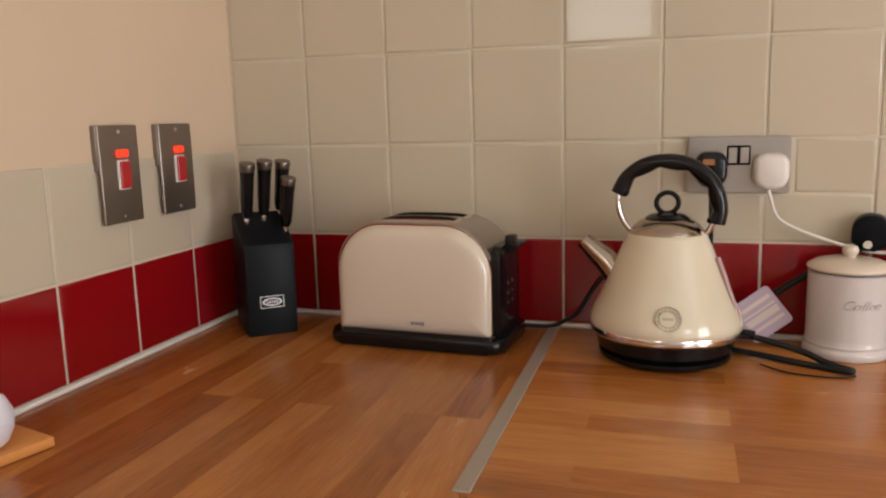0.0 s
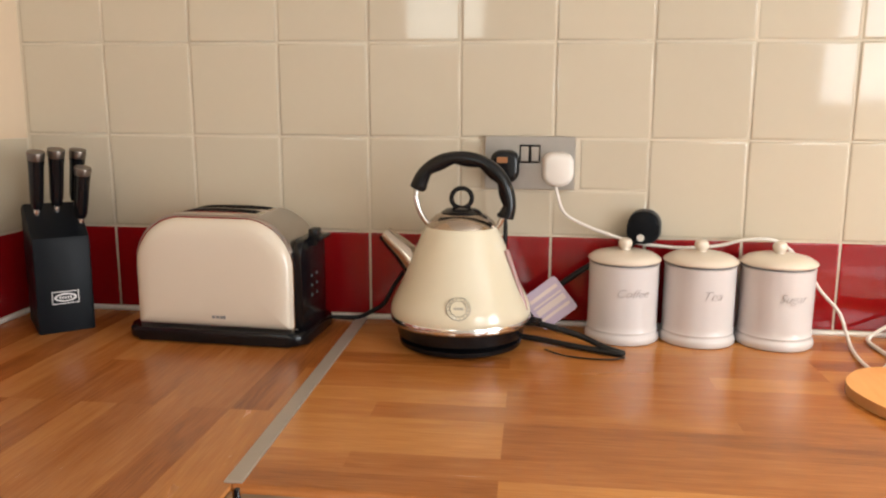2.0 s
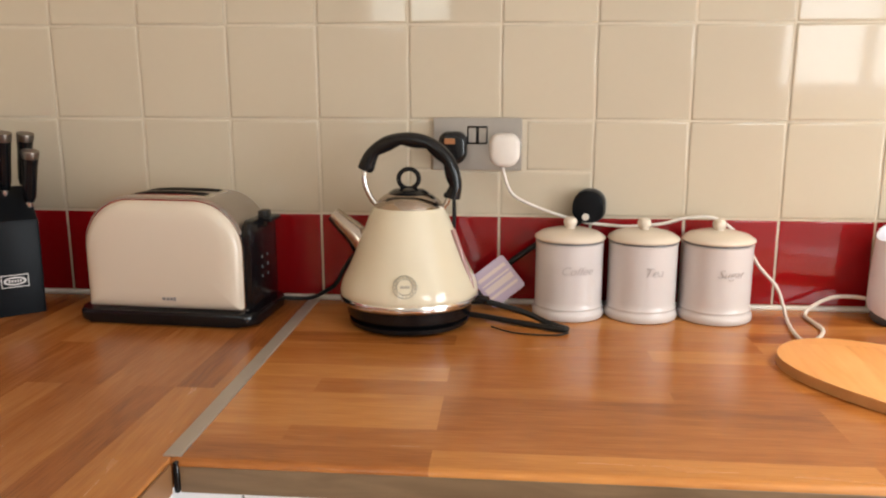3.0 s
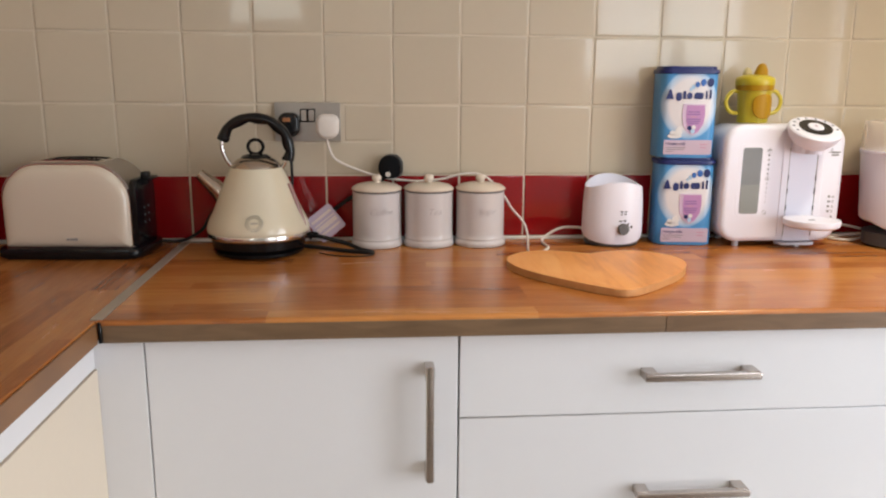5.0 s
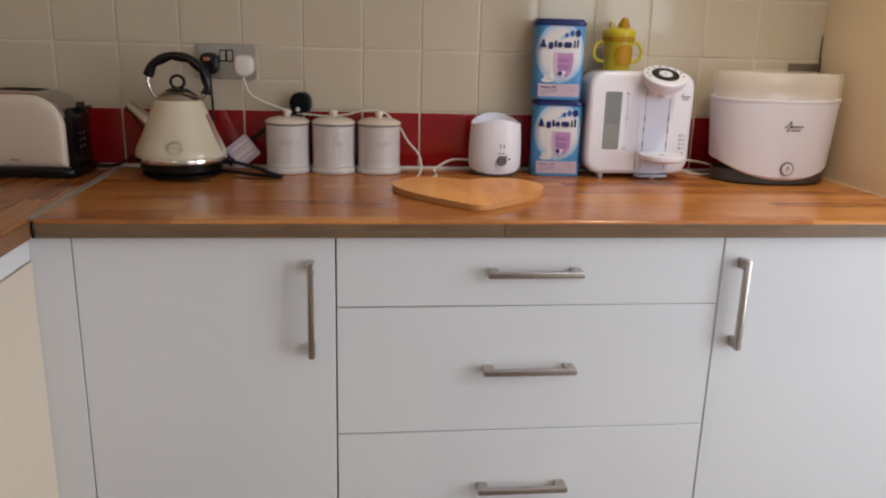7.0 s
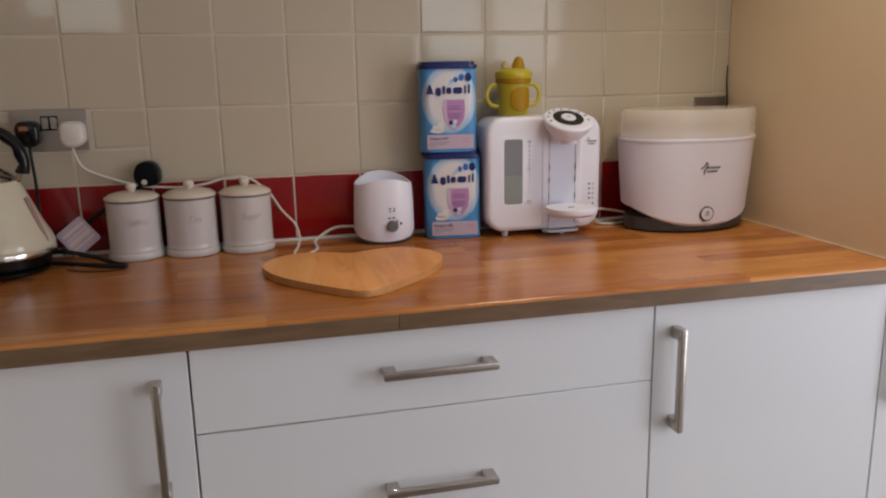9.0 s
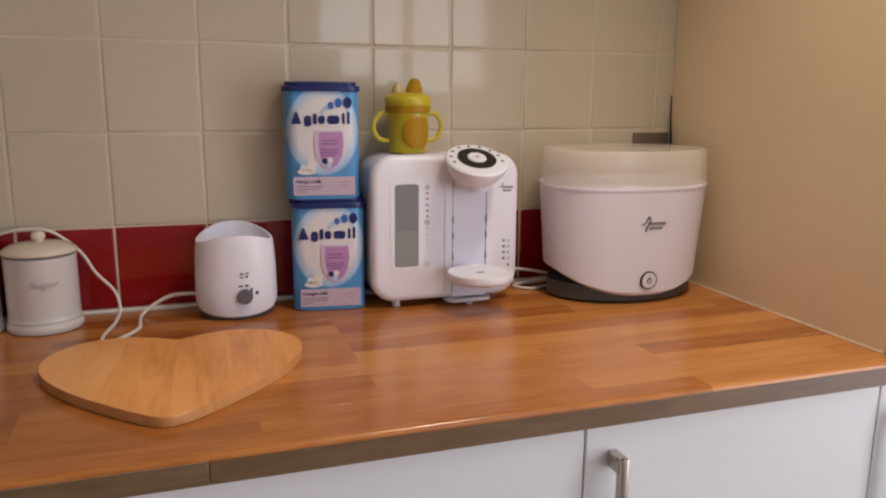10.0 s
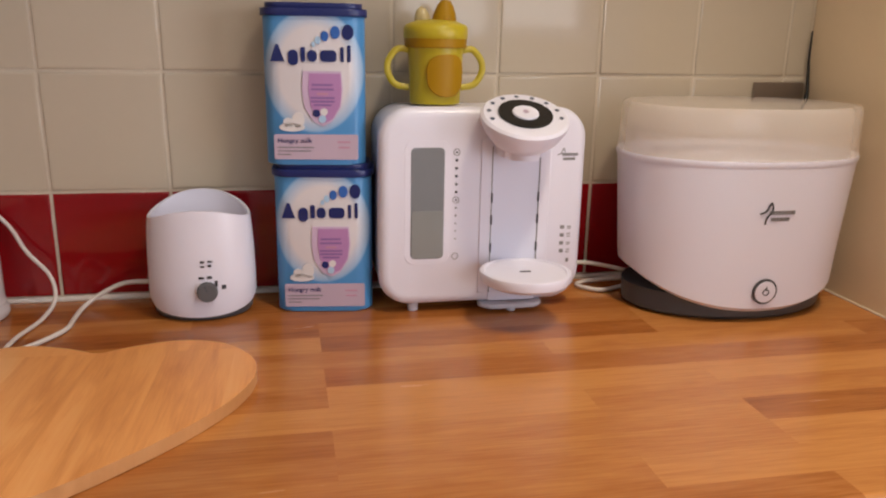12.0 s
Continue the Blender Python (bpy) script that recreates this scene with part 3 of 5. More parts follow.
part("cord", tube([(0.0, -0.026, -0.024), (0.001, -0.03, -0.045), (0.003, -0.028, -0.11), (0.0, -0.026, -0.18), (-0.006, -0.03, -0.24), (-0.02, -0.04, -0.2625)], 0.0034), M_RUBBER, black_plug)
white_plug = thing("plug", pose(0.925, 0, 1.158), "white three-pin plug with its cable trailing over the canisters", "plug")
pin_plug(white_plug, M_CABLE, 0, 0, 0.050, 0.054, 0.036)
part("cord", tube([(-0.002, -0.026, -0.0240), (0.000, -0.030, -0.0380), (0.012, -0.026, -0.0690), (0.040, -0.024, -0.0870), (0.087, -0.022, -0.1050), (0.132, -0.028, -0.1160), (0.170, -0.024, -0.1210), (0.206, -0.018, -0.1240), (0.259, -0.018, -0.1190), (0.303, -0.018, -0.1080), (0.352, -0.016, -0.1110), (0.395, -0.012, -0.1480), (0.420, -0.022, -0.1870), (0.447, -0.030, -0.2180), (0.455, -0.045, -0.2460), (0.449, -0.085, -0.2595), (0.437, -0.150, -0.2595), (0.435, -0.200, -0.2595)], 0.0027), M_CABLE, white_plug, "white cable")


def round_plug():
    ob = thing("plug", pose(1.068, -0.038, 1.068, 0, 0, 0), "round black plug hanging loose against the tiles", "plug")
    part("body", prism(rounded(0.050, 0.052, (0.022, 0.022, 0.016, 0.018), 6), 0, 0.027, 0.006, 3), M_SATIN_BLACK, ob, "", pose(0, 0.026, 0, 0, 0, -14) @ FRONT)
    part("base_rim", prism(rounded(0.052, 0.054, (0.023, 0.023, 0.017, 0.019), 6), -0.004, 0.0035, 0.001, 1), M_MIDGREY, ob, "grey plug face", pose(0, 0.026, 0, 0, 0, -14) @ FRONT)
    part("screw_cap", lathe([(0.0, 0.0292), (0.0055, 0.0288), (0.006, 0.026)], 18), M_CABLE, ob, "white disc on the plug", pose(-0.003, 0.026, -0.0165, 0, 0, -14) @ FRONT)
    part("cord", tube([(-0.016, 0.012, -0.022), (-0.030, 0.014, -0.034), (-0.060, 0.012, -0.050), (-0.100, 0.010, -0.074), (-0.135, 0.010, -0.101), (-0.165, 0.012, -0.133), (-0.19, 0.015, -0.165)],
                      lambda t: 0.0066 - 0.0018 * min(1, t * 2.5)), M_RUBBER, ob)


round_plug()


def corner_socket():
    ob = thing("wall_socket", pose(2.438, -0.004, 1.155), "brushed steel single wall socket in the corner", "socket")
    part("plate", prism(rounded(0.086, 0.086, 0.002, 2), 0, 0.005, 0.0008, 1), M_PLATE, ob, "", FRONT)
    part("plug", prism(rounded(0.040, 0.040, 0.010, 4), 0.005, 0.030, 0.005, 2), M_BLACK, ob, "black plug", pose(0.010, 0, -0.008) @ FRONT)
    # black tube up the corner stands in for the dark gap beside the cabinet
    part("cord", tube([(0.020, -0.03, 0.008), (0.033, -0.026, 0.020), (0.0415, -0.014, 0.040), (0.0435, -0.006, 0.075), (0.0445, -0.004, 0.12)], lambda t: 0.0032 * (1.15 - 0.75 * t)), M_RUBBER, ob)


corner_socket()


def cooker_switch(y):
    ob = thing("cooker_switch", pose(0.004, y, 1.180), "brushed steel cooker switch with a lit red neon", "switch", "cooker switches on the side wall")
    wallward = pose(0, 0, 0, 90, 0, 90)
    part("back_box", prism(rounded(0.082, 0.066, 0.002, 2), -0.0038, 0.006, 0.001, 1), M_PLATE, ob, "", pose(0, 0, 0.038) @ wallward)
    part("plate", prism(rounded(0.083, 0.142, 0.002, 2), 0.006, 0.0105, 0.001, 1), M_PLATE, ob, "", wallward)
    part("neon", prism(rounded(0.026, 0.012, 0.004, 3), 0.0102, 0.014, 0.001, 1), M_NEON, ob, "glowing red neon", pose(0, 0.003, 0.030) @ wallward)
    part("rocker_frame", prism(rounded(0.0245, 0.0435, 0.002, 2), 0.0102, 0.014, 0.001, 1), M_CABLE, ob, "white rocker surround", pose(0, 0.003, -0.001) @ wallward)
    part("rocker", prism(rounded(0.0205, 0.0395, 0.002, 2), 0.0138, 0.0175, 0.001, 1), M_SWITCHRED, ob, "red rocker", pose(0, 0.003, -0.001) @ wallward)
    for dz in (-0.062, 0.062):
        part("screw", lathe([(0.0, 0.0115), (0.003, 0.0112), (0.0033, 0.010)], 12), M_CHROME, ob, "", pose(0, 0, dz) @ wallward)


cooker_switch(-0.331)
cooker_switch(-0.197)


light_fitting = thing("ceiling_light", pose(2.17, -0.78, 2.4), "round white ceiling downlight fitting", "ceiling light")
part("rim", lathe([(0.105, 0.0), (0.112, -0.012), (0.108, -0.040), (0.090, -0.042), (0.088, -0.030), (0.088, 0.0)], 40), M_WHITE, light_fitting)
part("reflector", lathe([(0.0, -0.001), (0.087, -0.002), (0.087, -0.006), (0.0, -0.006)], 40), M_WHITE, light_fitting)


# ---- on the worktop ----
def knife_block():
    ob = thing("knife_block", pose(0.1110, -0.1120, TOP, 0, 0, 40.5), "black wooden knife block holding four black-handled knives", "knife block")
    w = 0.084
    # side outline: depth (towards the wall) and height
    prof = [(-0.049, 0.0), (0.062, 0.0), (0.058, 0.196), (0.030, 0.202), (-0.052, 0.155), (-0.056, 0.140)]
    bm = prism(prof, -w / 2, w / 2, 0.003, 2)
    part("block", bm, M_SATIN_BLACK, ob, "", Matrix(((0, 0, 1, 0), (1, 0, 0, 0), (0, 1, 0, 0), (0, 0, 0, 1))))
    badge = pose(0, -0.0535, 0.058, 0, 0, 0) @ pose(0, 0, 0, 87, 0, 0)
    for k, (bw, bh) in enumerate(((0.0385, 0.0012), (0.0385, 0.0012))):
        part("badge_line", box(bw, bh, 0.0008, (0, (-1) ** k * 0.0095, 0)), M_SILVER, ob, "silver badge line", badge)
    for s in (-1, 1):
        part("badge_line", box(0.0012, 0.0202, 0.0008, (s * 0.0192, 0, 0)), M_SILVER, ob, "", badge)
    ring = [(0.0165 * math.cos(a), 0.0068 * math.sin(a)) for a in (2 * math.pi * k / 28 for k in range(28))]
    part("badge_oval", prism(ring, -0.0003, 0.0005), M_SILVER, ob, "silver badge oval", badge)
    ring2 = [(0.013 * math.cos(a), 0.0045 * math.sin(a)) for a in (2 * math.pi * k / 24 for k in range(24))]
    part("badge_centre", prism(ring2, 0.0, 0.0008), M_SATIN_BLACK, ob, "", badge)
    for k in range(5):
        part("badge_mark", box(0.0022, 0.0046, 0.0007, (-0.008 + k * 0.004, 0, 0.0008)), M_SILVER, ob, "", badge)
    for x, y, z, s in ((-0.024, 0.006, 0.187, 0.97), (0.006, 0.012, 0.190, 0.97), (0.037, 0.026, 0.195, 0.90), (0.036, -0.018, 0.171, 0.88)):
        k = new("knife")
        k.parent = ob
        k.matrix_local = pose(x, y, z, 12, 4 if x > 0.02 else 2, 0)
        part("bolster", lathe([(0.0, -0.02), (0.0065, -0.012), (0.0072, 0.006), (0.006, 0.012)], 16, 0.8, 1.0), M_CHROME, k, "steel bolster")
        part("grip", lathe([(0.006, 0.010), (0.0082, 0.022 * s), (0.0088, 0.05 * s), (0.0092, 0.078 * s), (0.0100, 0.094 * s), (0.0, 0.0942 * s)], 18, 1.25, 1.5), M_BLACK, k)
        part("end_cap", lathe([(0.0, 0.0939 * s), (0.0104, 0.094 * s), (0.0113, 0.104 * s), (0.0108, 0.1075 * s), (0.0, 0.109 * s)], 18, 1.2, 1.42), M_CAP, k, "brushed steel end cap")


knife_block()


def toaster():
    ob = thing("toaster", pose(0.4040, -0.104, TOP, 0, 0, -3.2) @ Matrix.Diagonal((1, 1, 0.978, 1)), "cream two-slice toaster with steel top and black base", "toaster")
    W, D = 0.255, 0.134
    part("base", prism(rounded(0.292, 0.164, 0.024, 6), 0.002, 0.023, 0.007, 3), M_BLACK, ob, "black plastic base", pose(0.003, 0, 0))
    up = pose(0, 0, 0.024 + 0.085)
    core = arch(rounded(W + 0.008, 0.175, (0.072, 0.072, 0.003, 0.003), 18), W, 0.175, 0.007)
    part("steel_shell", prism(core, -D / 2 + 0.012, D / 2 - 0.012, 0.0015, 1), M_BRUSHED, ob, "polished steel wrap", up @ FRONT)
    for s in (-1, 1):
        bm = pillow(W, 0.170, (0.074, 0.074, 0.006, 0.006), ((0, 0), (0, 0.004), (0.0012, 0.009), (0.004, 0.0135), (0.0085, 0.0168), (0.015, 0.0188), (0.028, 0.0200), (0.050, 0.0206)), 0.004)
        part("side_panel", bm, M_TOAST, ob, "cream enamelled side panel", (up @ pose(0, s * (D / 2 - 0.0125), 0) @ (FRONT if s < 0 else pose(0, 0, 0, 90, 0, 180))))
        rim = arch(rounded(W + 0.0030, 0.1730, (0.075, 0.075, 0.003, 0.003), 14), W, 0.173, 0.0045)
        part("trim_ring", prism(rim, 0, 0.003, 0.001, 1), M_CHROME, ob, "thin steel trim", (up @ pose(0, s * (D / 2 - 0.0105), 0) @ (FRONT if s < 0 else pose(0, 0, 0, 90, 0, 180))))
    # slots are not hollow: near-black blocks paint the shade inside them
    for y in (-0.024, 0.024):
        for nm, wd, dp, z0, z1, mat, lb in (("slot", 0.136, 0.026, 0.196, 0.2062, M_SLOT_SHADE, "bread slot, its inner shade painted as a dark block"), ("slot_rim", 0.146, 0.034, 0.195, 0.2055, M_CHROME, "steel slot rim")):
            half = [-wd / 2 + wd * k / 16 for k in range(17)]
            top = [(x, z1 - 0.007 * (2 * x / W) ** 2 - 0.004 * abs(2 * x / wd) ** 8) for x in half]
            bm = prism([(x, z0) for x in half] + top[::-1], -dp / 2, dp / 2)
            part(nm, bm, mat, ob, lb, pose(0, y, 0) @ FRONT)
    part("end_panel", prism(rounded(0.112, 0.142, (0.02, 0.02, 0.004, 0.004), 5), 0, 0.015, 0.003, 2), M_BLACK, ob, "black control end panel", pose(W / 2 - 0.002, 0, 0.094, 90, 0, 90))
    part("lever", join(span(W / 2 + 0.008, W / 2 + 0.024, -0.012, 0.012, 0.150, 0.178, 0.004), span(W / 2 + 0.018, W / 2 + 0.034, -0.016, 0.026, 0.160, 0.168, 0.003)), M_BLACK, ob, "black lowering lever")
    for dy in (-0.012, 0.012):
        for dz in (0.070, 0.086, 0.102):
            part("button", lathe([(0.0, 0.002), (0.0026, 0.0018), (0.003, 0.0)], 12), M_GREYBASE, ob, "small control button", pose(W / 2 + 0.012, dy, dz, 0, 90, 0))
    for k, (bw, bx) in enumerate(((0.0050, 0.0), (0.0046, 0.0068), (0.0044, 0.0128), (0.0030, 0.0178))):
        part("badge_mark", box(bw, 0.0008, 0.0044 if k < 3 else 0.0058, (0.004 + bx, -D / 2 - 0.0086, 0.043)), M_GREYINK, ob, "grey maker's mark")
    part("cord", tube([(0.125, 0.06, 0.016), (0.150, 0.078, 0.009), (0.188, 0.085, 0.009), (0.215, 0.088, 0.022), (0.233, 0.089, 0.036), (0.247, 0.090, 0.062), (0.262, 0.090, 0.085), (0.278, 0.090, 0.102), (0.32, 0.092, 0.112)], 0.0035), M_RUBBER, ob)


toaster()


def kettle():
    ob = thing("kettle", pose(0.7795, -0.121, TOP) @ Matrix.Diagonal((1, 1, 0.968, 1)), "cream pyramid kettle with chrome trim and black handle", "kettle")
    part("power_base", lathe([(0.0, 0.001), (0.088, 0.001), (0.0945, 0.005), (0.0950, 0.011), (0.088, 0.014), (0.0, 0.014)], 56), M_BLACK, ob, "black round power base")
    part("lower_body", lathe([(0.0, 0.0145), (0.092, 0.0145), (0.0975, 0.020), (0.0995, 0.041), (0.0, 0.041)], 56), M_BLACK, ob, "black lower body")
    part("band", lathe([(0.0985, 0.0405), (0.1050, 0.0395), (0.1085, 0.0430), (0.1088, 0.0490), (0.1080, 0.0515), (0.1, 0.052)], 56), M_CHROME, ob, "polished steel band")
    prof = smooth_line([(0.1070, 0.0500, 0), (0.1080, 0.0585, 0), (0.1035, 0.075, 0), (0.0915, 0.100, 0), (0.0785, 0.132, 0), (0.0655, 0.165, 0), (0.0555, 0.188, 0)], 6)
    part("body", lathe([(p.x, p.y) for p in prof] + [(0.053, 0.190), (0.0, 0.190)], 64), M_KETTLE, ob, "cream enamelled body")
    part("lid", lathe([(0.0535, 0.1895), (0.0525, 0.193), (0.047, 0.200), (0.038, 0.2075), (0.026, 0.2125), (0.0, 0.214)], 48), M_STEEL_REFLECT, ob, "polished steel domed lid")
    knob = part("knob", lathe([(0.030, 0.2085), (0.0315, 0.2115), (0.024, 0.2165), (0.010, 0.2195), (0.0, 0.2195)], 32), M_BLACK, ob, "black ring knob")
    ringbm = bmesh.new()
    n, q, R, r = 36, 10, 0.0155, 0.0037
    vs = [[ringbm.verts.new(((R + r * math.cos(b)) * math.cos(a), 1.3 * r * math.sin(b), (R + r * math.cos(b)) * math.sin(a))) for b in (2 * math.pi * j / q for j in range(q))] for a in (2 * math.pi * k / n for k in range(n))]
    for k in range(n):
        for j in range(q):
            ringbm.faces.new((vs[k][j], vs[(k + 1) % n][j], vs[(k + 1) % n][(j + 1) % q], vs[k][(j + 1) % q]))
    part("ring", ringbm, M_BLACK, knob, "", pose(0, 0, 0.2335, 0, 0, 8))
    turn = pose(0, 0, 0, 0, 0, -4)
    # steel hoop and black grip
    part("hoop", tube([(-0.047, 0, 0.186), (-0.062, 0, 0.205), (-0.0705, 0, 0.232), (-0.066, 0, 0.258), (-0.053, 0, 0.280)], 0.0042), M_CHROME, ob, "polished steel hoop", turn)
    part("hoop", tube([(0.050, 0, 0.184), (0.058, 0, 0.194), (0.066, 0, 0.212)], 0.0042), M_CHROME, ob, "", turn)
    grip = [(-0.070, 0, 0.247), (-0.058, 0, 0.270), (-0.034, 0, 0.289), (-0.004, 0, 0.2955), (0.026, 0, 0.291), (0.051, 0, 0.275), (0.066, 0, 0.252), (0.0715, 0, 0.226), (0.0685, 0, 0.204)]
    line = smooth_line(grip, 10)
    gb = bmesh.new()
    rings = []
    for k, p in enumerate(line):
        d = (line[min(k + 1, len(line) - 1)] - line[max(k - 1, 0)]).normalized()
        out = Vector((-d.z, 0, d.x))
        t = k / (len(line) - 1)
        inner = 0.0086 + 0.0046 * abs(math.sin(t * math.pi * 5.5 + 0.4)) + (0.002 if t < 0.06 or t > 0.95 else 0)
        ring = []
        for a in range(16):
            c, sn = math.cos(2 * math.pi * a / 16), math.sin(2 * math.pi * a / 16)
            ring.append(gb.verts.new(p + out * (c * (0.0112 if c > 0 else inner)) + Vector((0, 0.0120 * sn, 0))))
        rings.append(ring)
    for p, q in zip(rings, rings[1:]):
        for a in range(16):
            gb.faces.new((p[a], p[(a + 1) % 16], q[(a + 1) % 16], q[a]))
    gb.faces.new(rings[0])
    gb.faces.new(rings[-1])
    part("grip", gb, M_BLACK, ob, "black wavy plastic grip", turn)
    part("spout", tube([(-0.068, 0, 0.118), (-0.085, 0, 0.140), (-0.104, 0, 0.158), (-0.121, 0, 0.174)], lambda t: 0.022 - 0.0100 * t, 6, 20), M_STEEL_REFLECT, ob, "polished steel spout", turn)
    part("water_gauge", tube([(0.0705, -0.014, 0.156), (0.084, -0.017, 0.118), (0.097, -0.020, 0.080), (0.1010, -0.021, 0.064)], 0.0046, 6, 12), M_GAUGE_REFLECT, ob, "clear water gauge with a painted red reflection", turn)
    tilt = pose(0.006, -0.1003, 0.0818, 0, 0, 3) @ pose(0, 0, 0, 67, 0, 0)
    for r0, r1 in ((0.0178, 0.0168), (0.0125, 0.0116)):
        bm = bmesh.new()
        n = 40
        a = [bm.verts.new((r0 * math.cos(2 * math.pi * k / n), r0 * math.sin(2 * math.pi * k / n), 0.0002)) for k in range(n)]
        b = [bm.verts.new((r1 * math.cos(2 * math.pi * k / n), r1 * math.sin(2 * math.pi * k / n), 0.0008)) for k in range(n)]
        c = [bm.verts.new((r1 * math.cos(2 * math.pi * k / n), r1 * math.sin(2 * math.pi * k / n), -0.0012)) for k in range(n)]
        for k in range(n):
            g = (k + 1) % n
            bm.faces.new((a[k], a[g], b[g], b[k]))
            bm.faces.new((b[k], b[g], c[g], c[k]))
        part("badge_ring", bm, M_BADGE, ob, "grey round badge", tilt)
    part("badge_mark", box(0.014, 0.0034, 0.001), M_BADGE, ob, "", tilt)
    for k in range(16):
        a = 2 * math.pi * (k + 0.5) / 16
        part("badge_mark", box(0.0011, 0.0024, 0.001), M_BADGE, ob, "", tilt @ pose(0.0147 * math.cos(a), 0.0147 * math.sin(a), 0.0, 0, 0, math.degrees(a) - 90))


kettle()
# the kettle's own spare cord, folded on the worktop
bundle = thing("cable_bundle", pose(0.95, -0.12, TOP), "black kettle cord folded in a loop on the worktop", "cable")
part("cord", tube([(-0.085, 0.006, 0.030), (-0.055, 0.000, 0.034), (-0.02, -0.006, 0.028), (0.015, -0.014, 0.020), (0.045, -0.028, 0.010), (0.066, -0.038, 0.006), (0.074, -0.043, 0.0055), (0.066, -0.047, 0.0052), (0.03, -0.030, 0.0052), (0.0, -0.018, 0.006), (-0.04, 0.000, 0.0075), (-0.085, 0.012, 0.010)], 0.0046), M_RUBBER, bundle)
part("cord", tube([(-0.080, 0.010, 0.032), (-0.06, 0.004, 0.036), (-0.046, 0.000, 0.035)], 0.007), M_BLACK, bundle, "black cord grip")
part("thin_wire", tube([(-0.04, -0.034, 0.0035), (-0.01, -0.056, 0.002), (0.03, -0.066, 0.002), (0.06, -0.064, 0.002), (0.076, -0.056, 0.003)], 0.0012), M_RUBBER, bundle)
tag = thing("cable_tag", pose(0.918, -0.052, TOP + 0.050, -14, -38, 6), "pinkish white paper care label on a cord", "label")
part("paper", prism(rounded(0.066, 0.064, 0.006, 4), -0.0006, 0.0006), M_PINK, tag, "pinkish paper", FRONT)
for z, hh in ((0.017, 0.006), (0.006, 0.003), (-0.004, 0.010), (-0.017, 0.005)):
    part("print_bar", box(0.054, 0.0012, hh, (0, -0.0004, z)), M_PAPER, tag, "cream printed band")


def canister(x, word, label, size):
    ob = thing("canister", pose(x, -0.0575, TOP), label, "canister", "row of ceramic canisters")
    part("jar", lathe([(0.0, 0.001), (0.0565, 0.001), (0.0580, 0.003), (0.0582, 0.0095), (0.0570, 0.0125), (0.0552, 0.0150), (0.0548, 0.0175), (0.0558, 0.0195), (0.0545, 0.0225), (0.0542, 0.030), (0.0542, 0.118), (0.0548, 0.1215), (0.052, 0.123), (0.0, 0.123)], 56), M_CERAMIC, ob, "white glazed jar")
    part("seal", lathe([(0.0, 0.1225), (0.0525, 0.1225), (0.0525, 0.1265), (0.0, 0.1265)], 48), M_MIDGREY, ob, "dark sealing ring")
    lid = part("lid", lathe([(0.0, 0.1262), (0.0555, 0.1262), (0.0568, 0.1285), (0.0555, 0.1315), (0.046, 0.1375), (0.030, 0.1415), (0.0085, 0.1425), (0.0, 0.1425)], 56), M_LID, ob, "ivory glazed lid")
    part("knob", lathe([(0.008, 0.1418), (0.0075, 0.1445), (0.0105, 0.149), (0.0112, 0.1535), (0.0088, 0.1585), (0.004, 0.1608), (0.0, 0.161)], 28), M_LID, lid)
    bm = wrap(lettering(word, size * 0.92, 0.0009, 0.42, 0.00030), 0.0543)
    part("lettering", bm, M_SCRIPT, ob, "silver raised script word", pose(0, 0, 0.082, 0, 0, 9))


canister(1.0330, "Coffee", "white ceramic coffee canister with ivory knobbed lid", 0.021)
canister(1.1500, "Tea", "white ceramic tea canister with ivory knobbed lid", 0.023)
canister(1.2670, "Sugar", "white ceramic sugar canister with ivory knobbed lid", 0.021)


def heart_board():
    half = [(0.0, 0.0), (0.040, 0.022), (0.090, 0.034), (0.140, 0.019), (0.175, -0.026), (0.183, -0.075), (0.167, -0.132), (0.129, -0.192), (0.075, -0.252), (0.022, -0.300), (0.0, -0.308)]
    right = smooth_line([(0.97 * x, 0.95 * y, 0) for x, y in half], 5)
    line = [(p.x, p.y) for p in right] + [(-p.x, p.y) for p in reversed(right[1:-1])]
    line = line[::-1]
    ob = thing("chopping_board", pose(1.4725, -0.2405, TOP, 0, 0, -2.5), "heart-shaped pale beech chopping board lying on the worktop", "chopping board")
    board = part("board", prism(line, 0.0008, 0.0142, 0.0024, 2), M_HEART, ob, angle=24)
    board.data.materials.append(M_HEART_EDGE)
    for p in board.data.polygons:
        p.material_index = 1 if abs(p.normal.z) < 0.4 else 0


heart_board()


